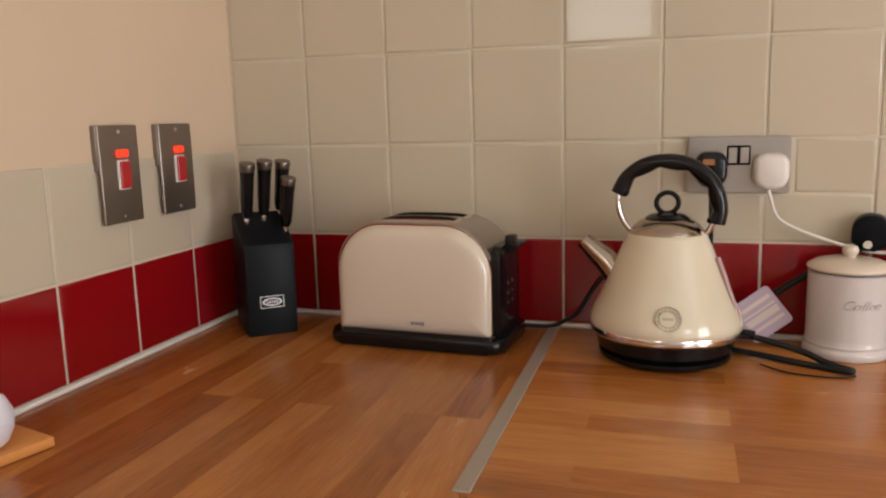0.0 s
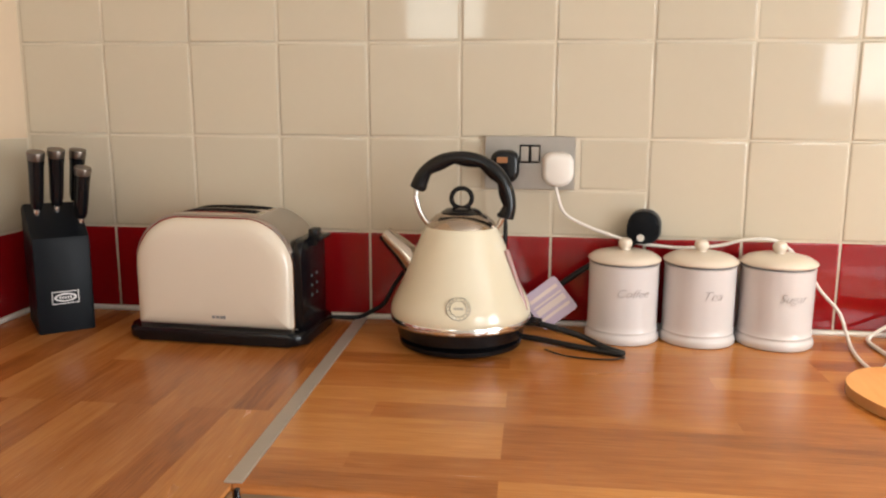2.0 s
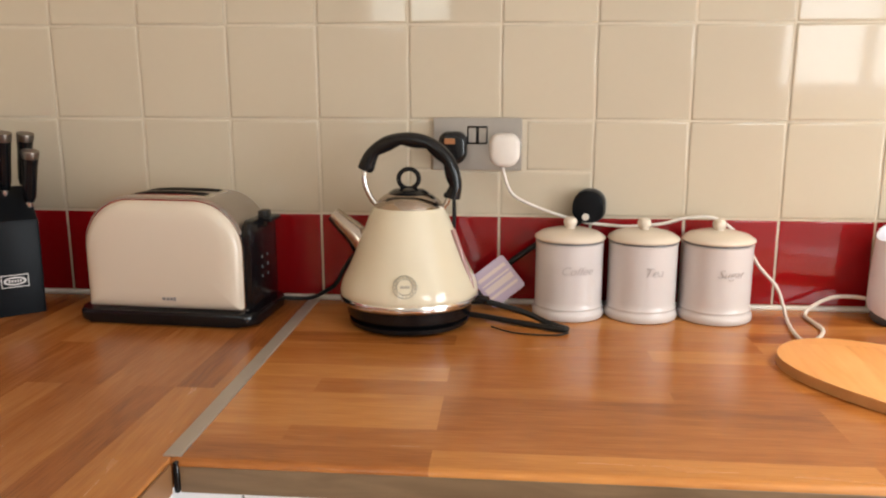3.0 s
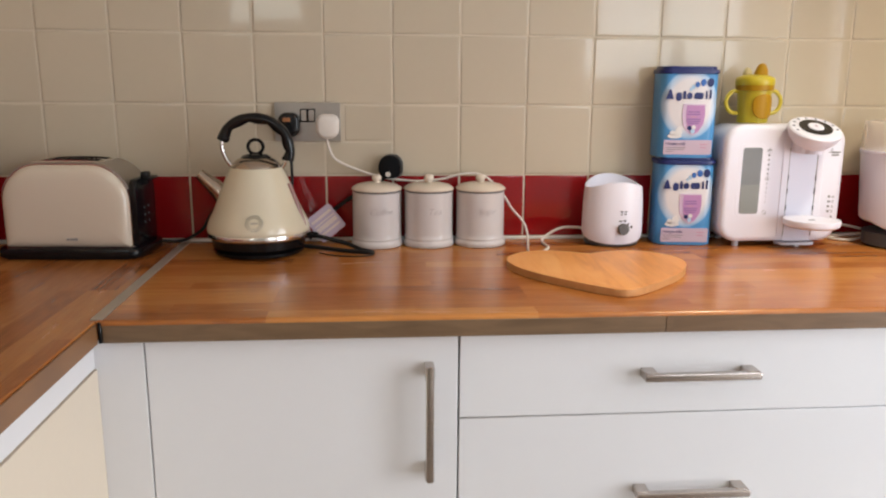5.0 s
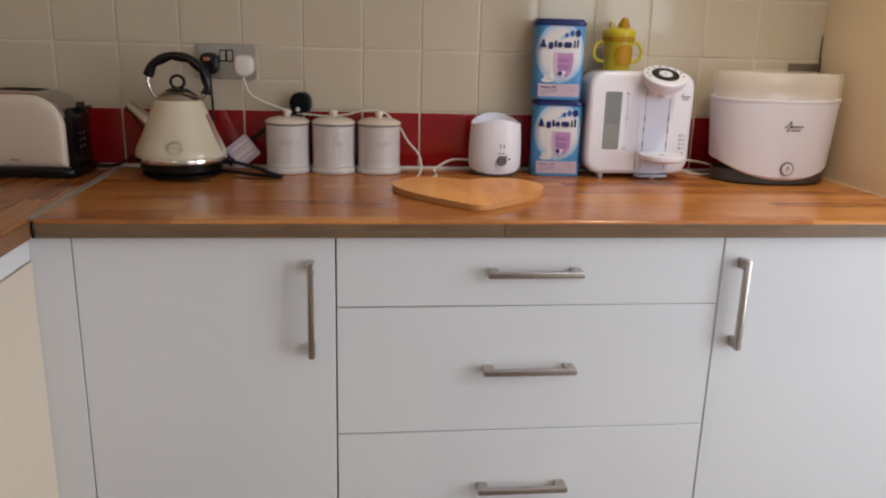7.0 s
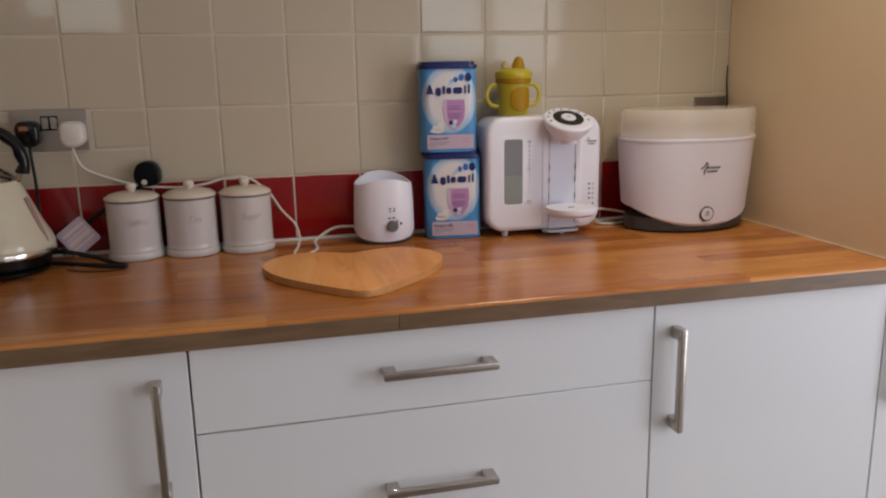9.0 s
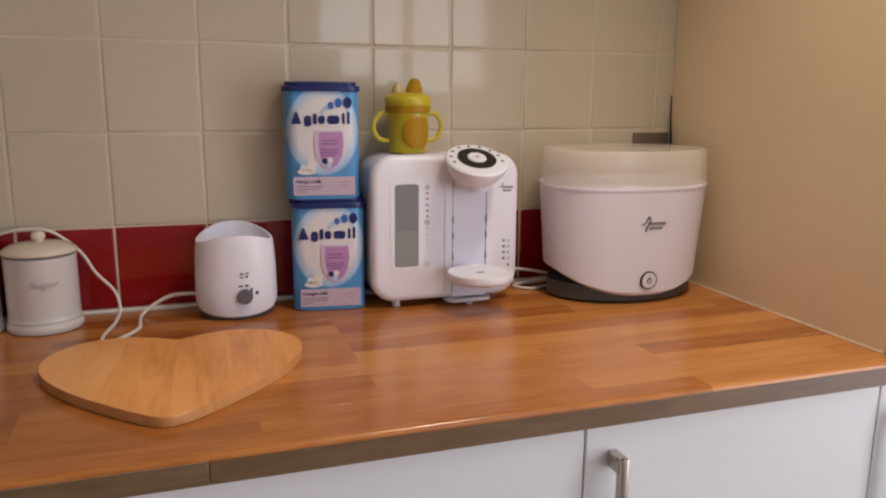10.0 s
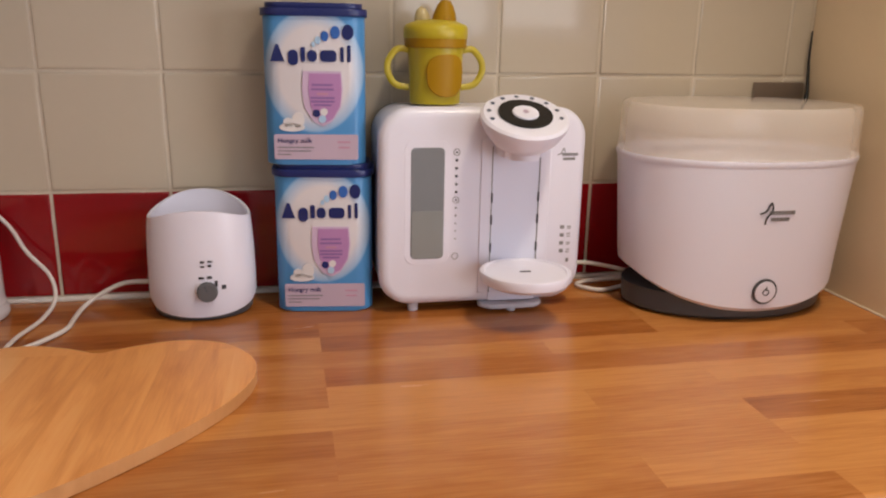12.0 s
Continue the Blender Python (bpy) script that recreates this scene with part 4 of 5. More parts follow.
def bottle_warmer():
    ob = thing("bottle_warmer", pose(1.5725, -0.066, TOP), "white oval baby bottle warmer with a grey dial", "bottle warmer")
    part("base", lathe([(0.0, 0.001), (0.92, 0.001), (0.985, 0.006), (0.99, 0.030), (0.0, 0.030)], 48, 0.064, 0.050), M_GREYBASE, ob, "dark grey base")

    def low(t):
        return 0.019 - 0.0125 * max(0.0, -math.sin(t)) ** 1.2

    def rim(t):
        return 0.133 + 0.019 * math.sin(t) ** 2 + 0.005 * math.sin(t)
    rings = [(0.0655, 0.0515, low), (0.0690, 0.0540, lambda t: low(t) + 0.010), (0.0690, 0.0540, 0.05), (0.0680, 0.0534, 0.09), (0.0666, 0.0525, 0.115), (0.0648, 0.0510, rim)]
    part("body", oval_shell(rings, 56, 2.1, 0.0035), M_WHITE, ob, "white plastic shell")
    part("inner_cup", lathe([(0.0, 0.095), (0.94, 0.095), (1.0, 0.1)], 48, 0.061, 0.047), M_LILAC, ob, "pale inner well")
    face = pose(0.0095, -0.0540, 0.0425, 0, 0, 8)
    part("dial", lathe([(0.0130, 0.0), (0.0128, 0.006), (0.0115, 0.0078), (0.0, 0.0082)], 32), M_MIDGREY, ob, "grey control dial", face @ FRONT)
    part("dial_grip", box(0.0014, 0.008, 0.0008, (0, 0.006, 0.0080)), M_GREYBASE, ob, "", face @ FRONT @ pose(0, 0, 0, 0, 0, 20))
    for x, z, w, h in ((-0.021, 0.0295, 0.0020, 0.0016), (-0.008, 0.0575, 0.0070, 0.0030), (0.0085, 0.0580, 0.0060, 0.0034), (0.0215, 0.0490, 0.0034, 0.0080), (0.0370, 0.0435, 0.0055, 0.0058),
                       (-0.0045, 0.0785, 0.0052, 0.0030), (0.0110, 0.0790, 0.0060, 0.0020), (-0.0045, 0.0725, 0.0046, 0.0022), (0.0100, 0.0735, 0.0040, 0.0030)):
        bm = wrap(prism(rounded(w, h, 0.0006, 2), 0.0, 0.0007), 0.0885, 0.0345)
        part("printed_symbol", bm, M_INK, ob, "small dark printed symbol", pose(0.008, 0, z + 0.003, 0, 0, math.degrees(x / 0.0885)))
    part("cord", tube([(-0.058, 0.030, 0.030), (-0.078, 0.036, 0.0315), (-0.110, 0.036, 0.030), (-0.140, 0.034, 0.016), (-0.158, 0.020, 0.0045), (-0.160, -0.020, 0.0038), (-0.160, -0.058, 0.0038), (-0.172, -0.088, 0.0038), (-0.19, -0.115, 0.0038), (-0.21, -0.14, 0.0038)], 0.0031), M_CABLE, ob, "white cable")


bottle_warmer()


def formula_tin(m, label):
    ob = thing("formula_tin", m, label, "milk tin", "two stacked baby milk tins")
    w, d, h = 0.127, 0.086, 0.184
    part("carton", prism(rounded(w, d, (0.016, 0.016, 0.022, 0.022), 6), 0.0, h, 0.002, 1), M_CARTON, ob, "light blue printed tub")
    part("lid", join(prism(rounded(w + 0.006, d + 0.006, (0.018, 0.018, 0.024, 0.024), 6), h - 0.0005, h + 0.009, 0.002, 2),
                     prism(rounded(w - 0.006, d - 0.006, (0.014, 0.014, 0.020, 0.020), 6), h + 0.0085, h + 0.0155, 0.002, 2)), M_NAVY, ob, "navy blue plastic lid")
    f = pose(0, -d / 2 - 0.0002, 0)
    # maker's word as a row of plain dark shapes: a wedge, rounds and bars
    part("maker_mark", prism([(-0.0088, 0.0), (0.0088, 0.0), (0.0018, 0.0205), (-0.0018, 0.0205)], 0.0, 0.0006), M_NAVY, ob, "navy maker's mark", f @ pose(-0.0445, -0.0007, 0.1290) @ FRONT)
    for x, w, z0, z1, q in ((-0.0275, 0.0125, -0.0045, 0.0142, 0.0060), (-0.0160, 0.0060, 0.0, 0.0175, 0.0018), (-0.0055, 0.0118, 0.0, 0.0142, 0.0056),
                            (0.0135, 0.0205, 0.0, 0.0142, 0.0050), (0.0295, 0.0042, 0.0, 0.0180, 0.0016), (0.0375, 0.0042, 0.0, 0.0205, 0.0016)):
        part("maker_mark", prism(rounded(w, z1 - z0, q, 5), 0.0, 0.0006), M_NAVY, ob, "", f @ pose(1.06 * x + 0.004, -0.0007, 0.1290 + (z0 + z1) / 2) @ FRONT)
    for k, (px, pz, r) in enumerate(((0.000, 0.1500, 0.0024), (0.0055, 0.1550, 0.0036), (0.0140, 0.1600, 0.0048), (0.0270, 0.1645, 0.0060), (0.0425, 0.1650, 0.0072))):
        part("dot", prism([(r * math.cos(2 * math.pi * j / 20), 1.3 * r * math.sin(2 * math.pi * j / 20)) for j in range(20)], 0.0, 0.0012), M_NAVY if k > 3 else M_MIDBLUE if k > 1 else M_PALEBLUE, ob, "blue printed dot", f @ pose(px, -0.0003, pz) @ FRONT)
    shield = [(-0.021, 0.030), (0.021, 0.030), (0.0225, 0.010), (0.020, -0.010), (0.010, -0.026), (0.0, -0.031), (-0.010, -0.026), (-0.020, -0.010), (-0.0225, 0.010)]
    part("shield", prism([(x, z) for x, z in shield[::-1]], 0.0, 0.0012), M_PURPLE, ob, "mauve printed shield", f @ pose(0.010, -0.0002, 0.084) @ FRONT @ Matrix.Diagonal((0.92, 1.0, 1, 1)) @ pose(0.0035, 0.001, 0.0008))
    part("shield_border", prism([(x, z) for x, z in shield[::-1]], 0.0, 0.0012), M_PALEMAUVE, ob, "pale mauve shield border", f @ pose(0.010, -0.0002, 0.084) @ FRONT @ Matrix.Diagonal((1.13, 1.12, 1, 1)))
    for k, (wd, z) in enumerate(((0.026, 0.102), (0.028, 0.0965), (0.014, 0.0910), (0.030, 0.086), (0.030, 0.0815), (0.022, 0.0770))):
        part("text_bar", box(wd, 0.0026, 0.0006), M_MIDPURPLE if k != 2 else M_ROSE, ob, "", f @ pose(0.010, -0.0022, z - 0.001) @ FRONT)
    for px, pz, mt in ((0.002, 0.0690, M_NAVY), (0.0115, 0.0705, M_LABELWHITE), (0.0095, 0.0615, M_PALEBLUE)):
        part("dot", prism([(0.0047 * math.cos(2 * math.pi * j / 18), 0.0047 * math.sin(2 * math.pi * j / 18)) for j in range(18)], 0.0, 0.0008), mt, ob, "", f @ pose(px, -0.0021, pz - 0.003) @ FRONT)
    oval = [(math.cos(2 * math.pi * j / 18), math.sin(2 * math.pi * j / 18)) for j in range(18)]
    blobs = [prism([(cx + rx * u, cz + rz * v) for u, v in oval], 0.0, 0.0015) for cx, cz, rx, rz in ((-0.005, -0.007, 0.0160, 0.0055), (0.003, 0.002, 0.0080, 0.0100), (-0.010, -0.001, 0.0060, 0.0060))]
    part("white_patch", join(*blobs), M_LABELWHITE, ob, "white printed patch", f @ pose(-0.024, -0.0002, 0.055) @ FRONT)
    part("name_band", prism(rounded(0.106, 0.032, 0.002, 2), 0.0, 0.0008), M_PINK, ob, "pink printed band", f @ pose(0.001, -0.0002, 0.023) @ FRONT)
    part("lettering", lettering("Hungry milk", 0.0088, 0.0003), M_NAVY, ob, "dark words on the band", f @ pose(-0.026, -0.0014, 0.031) @ FRONT)
    for wd, z in ((0.046, 0.0225), (0.042, 0.0180), (0.017, 0.0135)):
        part("text_bar", box(wd, 0.0014, 0.0006), M_GREYINK, ob, "", f @ pose(-0.048 + wd / 2, -0.0012, z) @ FRONT)
    for wd, z in ((0.016, 0.0295), (0.014, 0.0225)):
        part("text_bar", box(wd, 0.0020, 0.0006), M_ROSE, ob, "", f @ pose(0.036, -0.0012, z) @ FRONT)


formula_tin(pose(1.7365, -0.0570, TOP + 0.001, 0, 0, -7), "light blue baby milk tin with a navy lid")
formula_tin(pose(1.7290, -0.0560, TOP + 0.2005, 0, 0, -6), "light blue baby milk tin stacked on another tin")


def formula_machine():
    ob = thing("formula_machine", pose(1.9420, -0.0685, TOP, 0, 0, 0), "white baby formula machine with a round control head", "formula machine")
    w, h, z0 = 0.280, 0.264, 0.012
    mid = z0 + h / 2
    yf = -0.058                                   # front face
    part("rear_housing", pillow(w - 0.004, h - 0.004, (0.040,) * 4, ((0.014, -0.066), (0.005, -0.062), (0.001, -0.054), (0.0, -0.04), (0.0, 0.038))), M_WHITE, ob, "pale grey rear housing", pose(0, 0, mid) @ FRONT)
    part("front_shell", pillow(w, h, (0.042,) * 4, ((0.004, 0.0385), (0.0, 0.040), (0.0, 0.0465), (0.0009, 0.0505), (0.003, 0.0538), (0.006, 0.0562), (0.010, 0.0576), (0.014, 0.058))), M_WHITE, ob, "white front shell", pose(0, 0, mid) @ FRONT)
    for x in (-0.092, 0.058):
        for y in (-0.040, 0.05):
            part("foot", lathe([(0.0, 0.0005), (0.007, 0.0005), (0.008, 0.013), (0.0, 0.013)], 16), M_CLEAR, ob, "clear rubber foot", pose(x, y, 0))
    wx = -0.0765
    part("tank_frame", prism(rounded(0.060, 0.164, 0.012, 5), 0.057, 0.0585, 0.0006, 1), M_WHITE, ob, "white tank surround", pose(wx, 0, 0.152) @ FRONT)
    part("tank_window", prism(rounded(0.044, 0.148, 0.006, 4), 0.0580, 0.0592, 0.0004, 1), M_TANK, ob, "smoked water tank window", pose(wx, 0, 0.151) @ FRONT)
    part("water_level", prism(rounded(0.042, 0.064, 0.004, 3), 0.0590, 0.0597, 0.0002, 1), M_TANKWATER, ob, "water seen in the tank", pose(wx, 0, 0.110) @ FRONT)
    for k in range(12):
        r = (0.0014, 0.0019, 0.0019, 0.0019, 0.0018, 0.0018, 0.0014, 0.0014, 0.0014, 0.0012, 0.0010, 0.0010)[k]
        part("scale_mark", lathe([(r, 0.0), (r, 0.0009), (0.0, 0.0009)], 12), M_INK if k < 7 else M_GREYINK, ob, "grey level mark", pose(-0.0385, yf + 0.0002, 0.219 - k * 0.0105) @ FRONT)
    for z in (0.219, 0.156, 0.0795):
        part("scale_ring", lathe([(0.0046, 0.0), (0.0046, 0.0009), (0.0037, 0.0009), (0.0037, 0.0)], 20), M_GREYINK, ob, "", pose(-0.0385, yf + 0.0002, z) @ FRONT)
    # dispensing channel with rails
    cx = 0.042
    for s in (-1, 1):
        part("channel_rail", span(cx + s * 0.0405 - 0.0075, cx + s * 0.0405 + 0.0075, yf - 0.0016, yf + 0.004, 0.026, 0.236, 0.0008, 1), M_WHITE, ob, "white channel rail")
        for z in (0.158, 0.128, 0.090):
            part("rail_slot", box(0.0026, 0.0014, 0.0125, (cx + s * 0.0322, yf - 0.0013, z)), M_INK, ob, "dark slot beside the rail")
        part("channel_groove", box(0.0013, 0.0012, 0.20, (cx + s * 0.0325, yf - 0.0008, 0.126)), M_GREYINK, ob, "thin grey groove")
    part("channel_back", span(cx - 0.0330, cx + 0.0330, yf - 0.0008, yf + 0.004, 0.014, 0.236, 0.0005, 1), M_LILAC, ob, "cool white channel back")
    # control head
    head = pose(cx - 0.004, yf - 0.042, 0.270, 24, 0, 0)
    hb = part("control_head", lathe([(0.0, -0.046), (0.022, -0.043), (0.038, -0.035), (0.049, -0.022), (0.0555, -0.008), (0.0560, -0.002), (0.0525, 0.001), (0.0, 0.002)], 48), M_WHITE, ob, "round white control head", head)
    part("neck", span(cx - 0.030, cx + 0.026, yf - 0.040, yf + 0.004, 0.214, 0.262, 0.008, 2), M_WHITE, ob, "white neck behind the head")
    part("nozzle", lathe([(0.0, 0.214), (0.018, 0.214), (0.020, 0.236), (0.0, 0.236)], 24), M_WHITE, ob, "white nozzle", pose(cx, yf - 0.036, 0))
    part("dial_ring", lathe([(0.0, 0.0018), (0.0345, 0.0018), (0.0345, 0.0034), (0.0, 0.0034)], 44), M_BLACK, hb, "black dial ring", head)
    part("power_button", lathe([(0.0, 0.003), (0.0170, 0.003), (0.0160, 0.0052), (0.0, 0.0056)], 32), M_WHITE, hb, "white round power button", head)
    part("power_mark", lathe([(0.0040, 0.0056), (0.0040, 0.0060), (0.0033, 0.0060), (0.0033, 0.0056)], 20), M_PINK, hb, "", head)
    for k in range(9):
        a = radians(-12 + k * 25.5)
        part("indicator", lathe([(0.0031, 0.0006), (0.0030, 0.0018), (0.0, 0.0020)], 12), M_INDICATOR, hb, "small grey indicator", head @ pose(0.0455 * math.cos(a), 0.0455 * math.sin(a), 0))
    # cup tray
    part("tray", lathe([(0.0, 0.056), (0.050, 0.056), (0.0575, 0.0605), (0.0595, 0.0685), (0.0585, 0.0730), (0.054, 0.0738), (0.052, 0.0718), (0.0, 0.0712)], 48), M_WHITE, ob, "round white cup tray", pose(cx + 0.001, yf - 0.057, 0))
    part("tray_slot", box(0.014, 0.0035, 0.001, (cx + 0.001, yf - 0.057, 0.0716)), M_INK, ob)
    part("tray_arm", span(cx - 0.012, cx + 0.012, yf - 0.040, yf + 0.004, 0.050, 0.062, 0.003, 1), M_WHITE, ob)
    part("front_foot", prism(rounded(0.088, 0.030, (0.004, 0.004, 0.014, 0.014), 5), 0.0055, 0.0115, 0.002, 1), M_CLEAR, ob, "clear front foot", pose(cx, yf + 0.003, 0))
    part("foot", lathe([(0.0, 0.0005), (0.006, 0.0005), (0.006, 0.0065), (0.0, 0.0065)], 14), M_CLEAR, ob, "", pose(cx, yf - 0.004, 0))
    # small prints
    logo = pose(0.112, yf - 0.0003, 0.213) @ FRONT
    part("maker_mark", join(box(0.022, 0.0038, 0.0006, (0.004, 0.0015, 0)), box(0.017, 0.0034, 0.0006, (0.003, -0.0045, 0))), M_GREYINK, ob, "grey maker's mark", logo)
    part("maker_star", tube([(-0.013, 0.001, 0), (-0.008, 0.0035, 0), (-0.005, 0.010, 0), (-0.003, 0.004, 0)], 0.0007, 3, 6), M_GREYINK, ob, "", logo)
    for k in range(4):
        part("printed_symbol", box(0.0055, 0.0048, 0.0006), M_GREYINK, ob, "", pose(0.111, yf - 0.0003, 0.115 - k * 0.0112) @ FRONT)
        part("printed_symbol", box(0.0055, 0.0012, 0.0006, (0, 0.0012 * (k % 2), 0)), M_GREYINK, ob, "", pose(0.1205, yf - 0.0003, 0.1155 - k * 0.0112) @ FRONT)
        part("printed_symbol", box(0.0050, 0.0012, 0.0006), M_GREYINK, ob, "", pose(0.1205, yf - 0.0003, 0.1130 - k * 0.0112) @ FRONT)
    part("printed_symbol", box(0.004, 0.0055, 0.0006), M_GREYINK, ob, "", pose(0.1205, yf - 0.0003, 0.068) @ FRONT)


formula_machine()


def ringed(outline, z):
    """A plate with a thick rim and a finely divided face, so that it can be bent."""
    bm = bmesh.new()
    loops = [[bm.verts.new((x * s, y * s, h)) for x, y in outline] for s, h in ((1.0, -0.003), (1.0, z * 0.6), (0.96, z), (0.72, z), (0.48, z), (0.24, z))]
    n = len(outline)
    for p, q in zip(loops, loops[1:]):
        for k in range(n):
            bm.faces.new((p[k], p[(k + 1) % n], q[(k + 1) % n], q[k]))
    bm.faces.new(loops[-1])
    return bm


def sippy_cup():
    ob = thing("sippy_cup", pose(1.8840, -0.0700, TOP + 0.2764), "yellow two-handled toddler sippy cup with amber grips", "cup")
    part("beaker", lathe([(0.0, 0.0005), (0.0325, 0.0005), (0.0335, 0.004), (0.0338, 0.030), (0.0365, 0.070), (0.0380, 0.078), (0.0, 0.078)], 40), M_YELLOW, ob, "yellow plastic beaker")
    part("collar", lathe([(0.0385, 0.072), (0.0405, 0.073), (0.041, 0.0845), (0.0, 0.0845)], 40), M_AMBER, ob, "amber collar")
    part("lid", lathe([(0.0405, 0.083), (0.0420, 0.085), (0.0420, 0.097), (0.039, 0.101), (0.026, 0.106), (0.0, 0.108)], 40), M_YELLOW, ob, "yellow screw lid")
    part("spout", lathe([(0.0165, 0.0), (0.0145, 0.012), (0.0105, 0.022), (0.0065, 0.028), (0.0, 0.0295)], 24, 1.0, 0.8), M_AMBER, ob, "amber drinking spout", pose(0.010, -0.004, 0.103, 0, 4, 0))
    part("spout_back", lathe([(0.013, 0.0), (0.011, 0.012), (0.007, 0.020), (0.0, 0.024)], 24, 0.9, 0.7), M_VALVE, ob, "cloudy spout valve", pose(-0.016, 0.004, 0.100, 0, -8, 0))
    for s in (-1, 1):
        part("handle", tube([(s * 0.036, 0, 0.069), (s * 0.050, 0, 0.070), (s * 0.062, 0, 0.056), (s * 0.063, 0, 0.040), (s * 0.053, 0, 0.025), (s * 0.035, 0, 0.021)], 0.0034, 6, 10, 1.3), M_YELLOW, ob, "yellow loop handle")
    grip = []
    for k in range(28):
        a = 2 * math.pi * k / 28
        grip.append((0.0275 * math.copysign(abs(math.cos(a)) ** 0.8, math.cos(a)) * (1 + 0.10 * math.sin(a)), 0.0270 * math.copysign(abs(math.sin(a)) ** 0.8, math.sin(a))))
    part("grip_patch", wrap(ringed(grip, 0.0022), 0.0362), M_AMBER, ob, "amber grip patch", pose(0, 0, 0.0375, 0, 0, 15))


sippy_cup()


def steriliser():
    ob = thing("steriliser", pose(2.3015, -0.126, TOP), "white oval steam steriliser with a frosted lid", "steriliser")
    part("base", lathe([(0.0, 0.001), (0.93, 0.001), (0.99, 0.006), (1.0, 0.034), (0.0, 0.034)], 64, 0.1490, 0.0960), M_GREYBASE, ob, "dark grey base")

    def low(t):
        return 0.056 - 0.040 * max(0.0, -math.sin(t)) ** 1.5

    rings = [(0.1455, 0.1010, low), (0.1527, 0.1075, lambda t: low(t) + 0.006), (0.1546, 0.1090, 0.080), (0.1583, 0.1120, 0.13), (0.1623, 0.1145, 0.18), (0.1649, 0.1165, 0.213)]
    part("body", oval_shell(rings, 72, 2.25, 0.004), M_WHITE, ob, "white plastic body")
    part("rim", oval_shell([(0.1650, 0.1166, 0.210), (0.1668, 0.1180, 0.2135), (0.1668, 0.1180, 0.2175), (0.1658, 0.1172, 0.2195)], 72, 2.25, 0.010), M_WHITE, ob, "raised white rim")
    lidrings = [(0.1665, 0.1178, 0.2190), (0.1655, 0.1168, 0.225), (0.1650, 0.1163, 0.25), (0.1640, 0.1155, 0.278), (0.1610, 0.1130, 0.2835), (0.1127, 0.075, 0.2855), (0.0512, 0.03, 0.2865), (0.0061, 0.005, 0.2868)]
    lid = part("lid", oval_shell(lidrings, 72, 2.25, 0.0025), M_FROST, ob, "frosted see-through lid")
    part("inner_rack", lathe([(0.0, 0.150), (0.93, 0.150), (0.93, 0.164), (0.0, 0.164)], 48, 0.155, 0.106), M_WHITE, ob, "white inner rack")

    def surface(x):
        return -0.1085 * (1 - min(1, abs(x) / 0.157) ** 2.25) ** (1 / 2.25)
    b = pose(-0.003, surface(-0.003) - 0.0006, 0.0465, 3, 0, 0)
    part("power_button", lathe([(0.0175, 0.0), (0.0175, 0.0022), (0.0155, 0.0026), (0.0, 0.0026)], 36), M_INK, ob, "dark ring button", b @ FRONT)
    part("button_face", lathe([(0.0, 0.0022), (0.0150, 0.0022), (0.0145, 0.0036), (0.0, 0.0040)], 36), M_WHITE, ob, "white button face", b @ FRONT)
    part("power_mark", lathe([(0.0048, 0.0036), (0.0048, 0.0048), (0.0036, 0.0048), (0.0036, 0.0036)], 20), M_INK, ob, "", b @ FRONT)
    part("power_mark", box(0.0014, 0.006, 0.001, (0, 0.005, 0.0046)), M_INK, ob, "", b @ FRONT)
    lg = pose(-0.002, surface(0.0) - 0.0052, 0.1505, 3, 0, 0) @ FRONT
    part("maker_mark", join(*[box(0.0036, 0.0050, 0.0012, (-0.009 + k * 0.0046, 0.003, 0)) for k in range(8)], *[box(0.0034, 0.0046, 0.0012, (-0.006 + k * 0.0045, -0.0058, 0)) for k in range(6)]), M_GREYINK, ob, "grey maker's mark", lg)
    part("maker_star", tube([(-0.024, 0.002, 0), (-0.016, 0.005, 0), (-0.010, 0.016, 0), (-0.007, 0.006, 0), (-0.014, -0.004, 0), (-0.015, -0.012, 0)], 0.0012, 4, 6), M_INK, ob, "", lg)
    part("cord", tube([(-0.12, 0.066, 0.028), (-0.150, 0.076, 0.034), (-0.182, 0.082, 0.038), (-0.21, 0.086, 0.036)], 0.0030), M_CABLE, ob, "pale cable")
    part("cord", tube([(-0.10, 0.07, 0.016), (-0.135, 0.078, 0.012), (-0.175, 0.090, 0.005), (-0.190, 0.075, 0.0042), (-0.166, 0.050, 0.0042), (-0.135, 0.058, 0.0042), (-0.11, 0.064, 0.008)], 0.0032), M_CABLE, ob, "white cable loop")


steriliser()


# small white pot on a wooden rest by the side wall
rest = thing("wooden_rest", pose(0.066, -0.707, TOP, 0, 0, -14.5), "narrow pale wooden rest beside the wall", "wooden rest")
part("board", box(0.080, 0.20, 0.012, (0, 0, 0.0065), 0.002, 2), M_HEART, rest)
pot = thing("lidded_pot", pose(0.083, -0.672, TOP + 0.0125), "small round white pot with a seam round its middle", "pot")
part("bowl", lathe([(0.0, 0.0005), (0.016, 0.0005), (0.026, 0.008), (0.0325, 0.022), (0.0335, 0.031), (0.0, 0.031)], 36), M_WHITE, pot)
part("lid", lathe([(0.0, 0.0316), (0.0338, 0.0316), (0.033, 0.042), (0.027, 0.056), (0.015, 0.065), (0.0, 0.0675)], 36), M_WHITE, pot)


# ---- wall tiles, one by one ----
part("grout_bed", span(-0.001, 0.0004, -1.842, -0.0005, TOP, 1.1990), M_GROUT, wall_west, "pale grout between the tiles")
PITCH = 0.153
ROWS_Z = [TOP + 0.006, 1.046, 1.2055] + [1.2055 + 0.1535 * k for k in range(1, 7)]
tile_rng = random.Random(7)
tile_meshes = {}


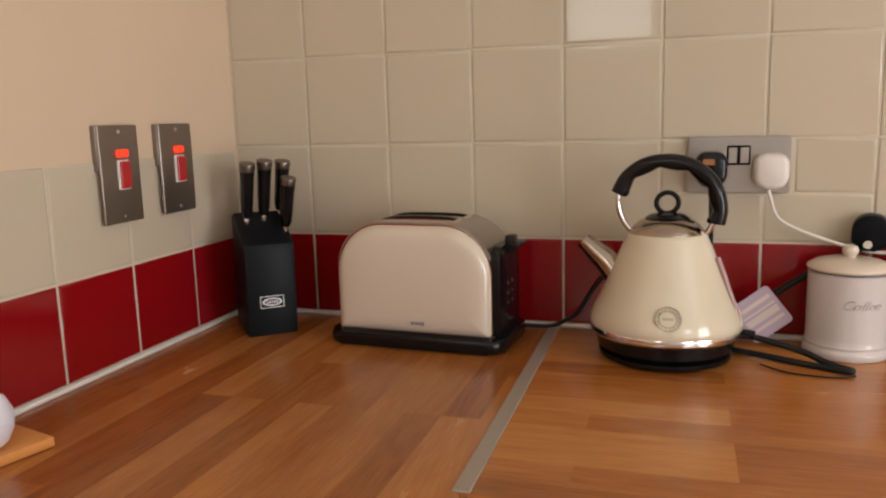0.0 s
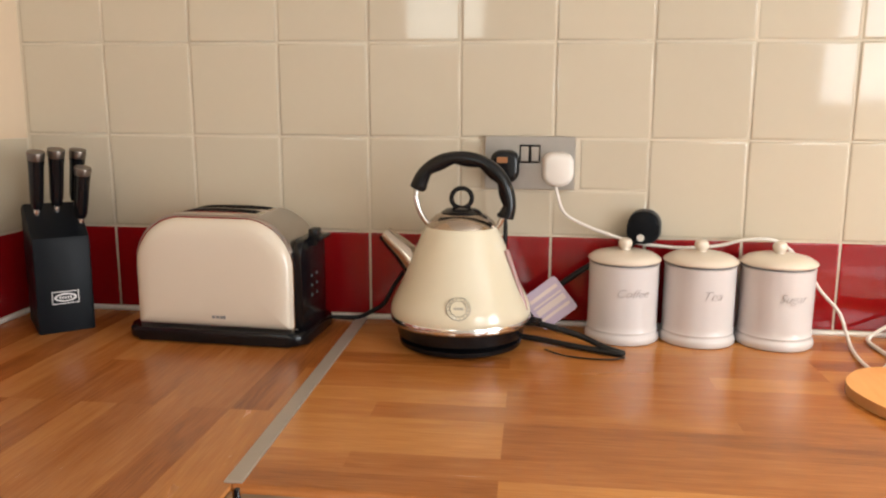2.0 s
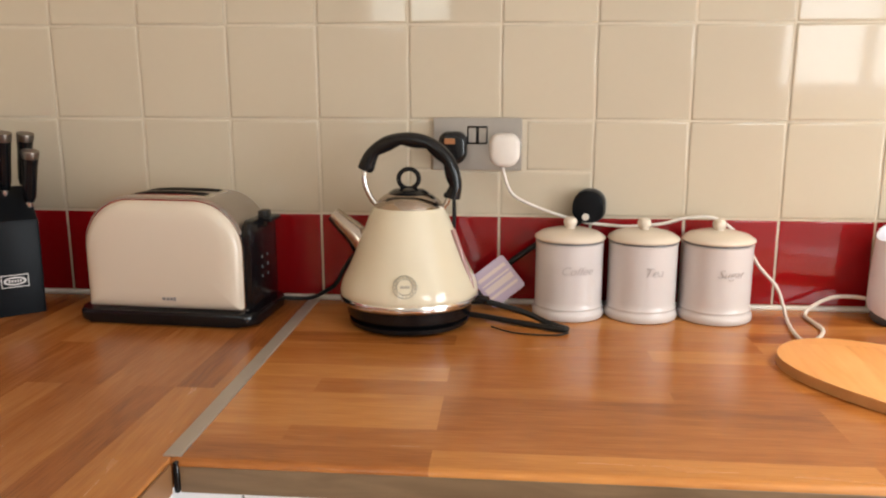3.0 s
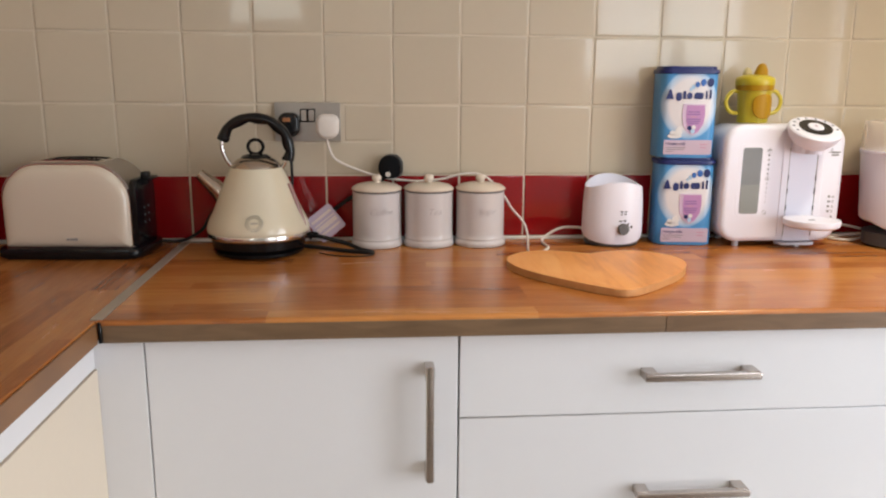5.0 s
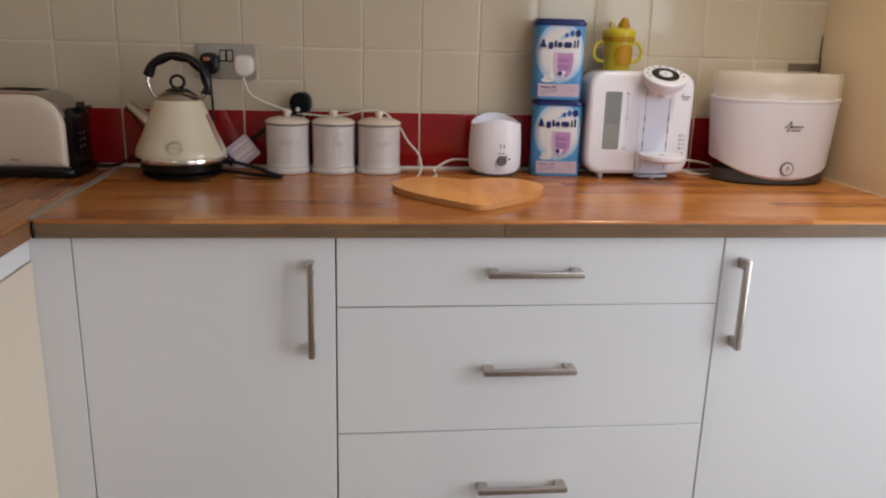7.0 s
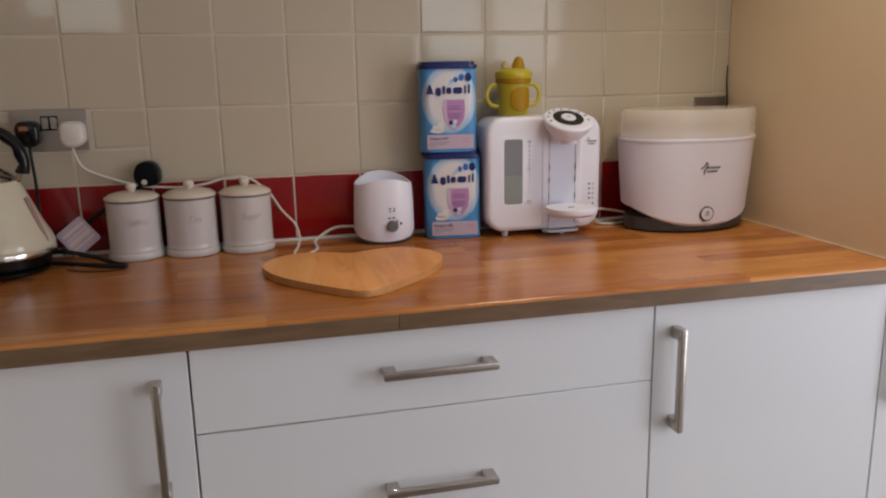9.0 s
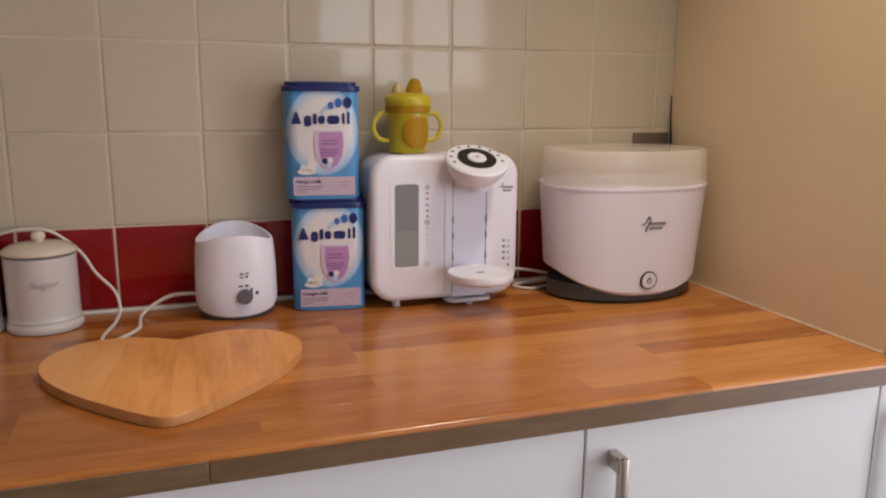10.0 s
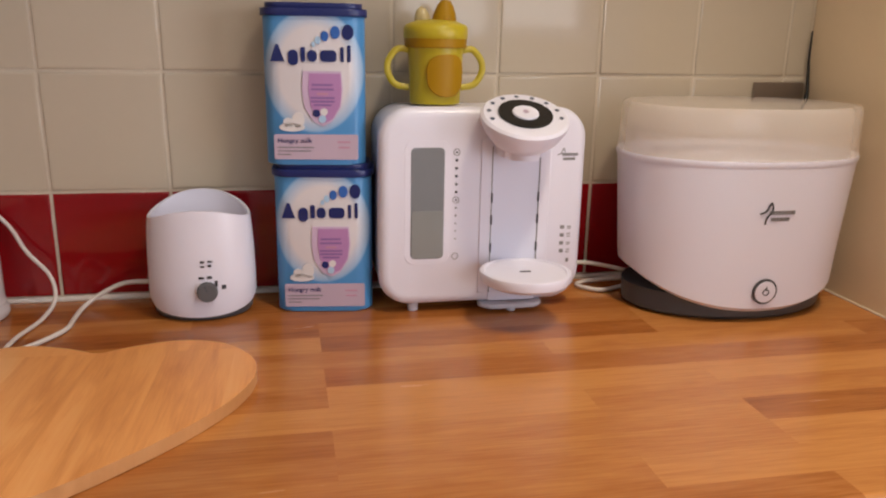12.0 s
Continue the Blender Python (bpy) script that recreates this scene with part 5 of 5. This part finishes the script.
def tile_mesh(w, h, mat):
    key = (round(w, 4), round(h, 4), mat.name)
    if key not in tile_meshes:
        bm = bmesh.new()
        loops = []
        for inset, z in ((0.0, 0.0), (0.0004, 0.0006), (0.0014, 0.0010), (0.004, 0.0012)):
            a, b = w / 2 - inset, h / 2 - inset
            loops.append([bm.verts.new(v) for v in ((-a, -b, z), (a, -b, z), (a, b, z), (-a, b, z))])
        for p, q in zip(loops, loops[1:]):
            for k in range(4):
                bm.faces.new((p[k], p[(k + 1) % 4], q[(k + 1) % 4], q[k]))
        bm.faces.new(loops[-1])
        me = bpy.data.meshes.new("tile")
        bm.to_mesh(me)
        bm.free()
        me.polygons.foreach_set("use_smooth", [k < len(me.polygons) - 1 for k in range(len(me.polygons))])
        me.materials.append(mat)
        tile_meshes[key] = me
    return tile_meshes[key]


def lay(parent, u0, u1, z0, z1, mat, west=False):
    g = 0.0020
    ob = new("tile", tile_mesh(u1 - u0 - 2 * g, z1 - z0 - 2 * g, mat))
    a, b = tile_rng.gauss(0, 0.28), tile_rng.gauss(0, 0.28)
    if west:
        ob.matrix_world = pose(0.0006, (u0 + u1) / 2, (z0 + z1) / 2, 90, 0, 90) @ pose(0, 0, 0, a, b, 0)
    else:
        ob.matrix_world = pose((u0 + u1) / 2, -0.0006, (z0 + z1) / 2, 90, 0, 0) @ pose(0, 0, 0, a, b, 0)
    ob.parent = parent


for row in range(len(ROWS_Z) - 1):
    z0, z1 = ROWS_Z[row], ROWS_Z[row + 1]
    mat = M_RED if row == 0 else M_TILE
    for k in range(17):
        x0, x1 = k * PITCH + (0.004 if k == 0 else 0), min((k + 1) * PITCH, 2.487)
        if row == 1 and k == 5:
            lay(wall_north, x0, x1, z0, 1.1225, mat)
            lay(wall_north, x0, 0.8055, 1.1220, z1, mat)
        elif row == 1 and k == 6:
            lay(wall_north, x0, x1, z0, 1.1225, mat)
            lay(wall_north, 0.9605, x1, 1.1225, z1, mat)
        else:
            lay(wall_north, x0, x1, z0, z1, mat)
    if row < 2:
        for k in range(12):
            y1 = -0.002 - k * 0.1530
            lay(wall_west, y1 - 0.1530, y1, z0 - 0.005 * row, z1 - 0.005, mat, True)
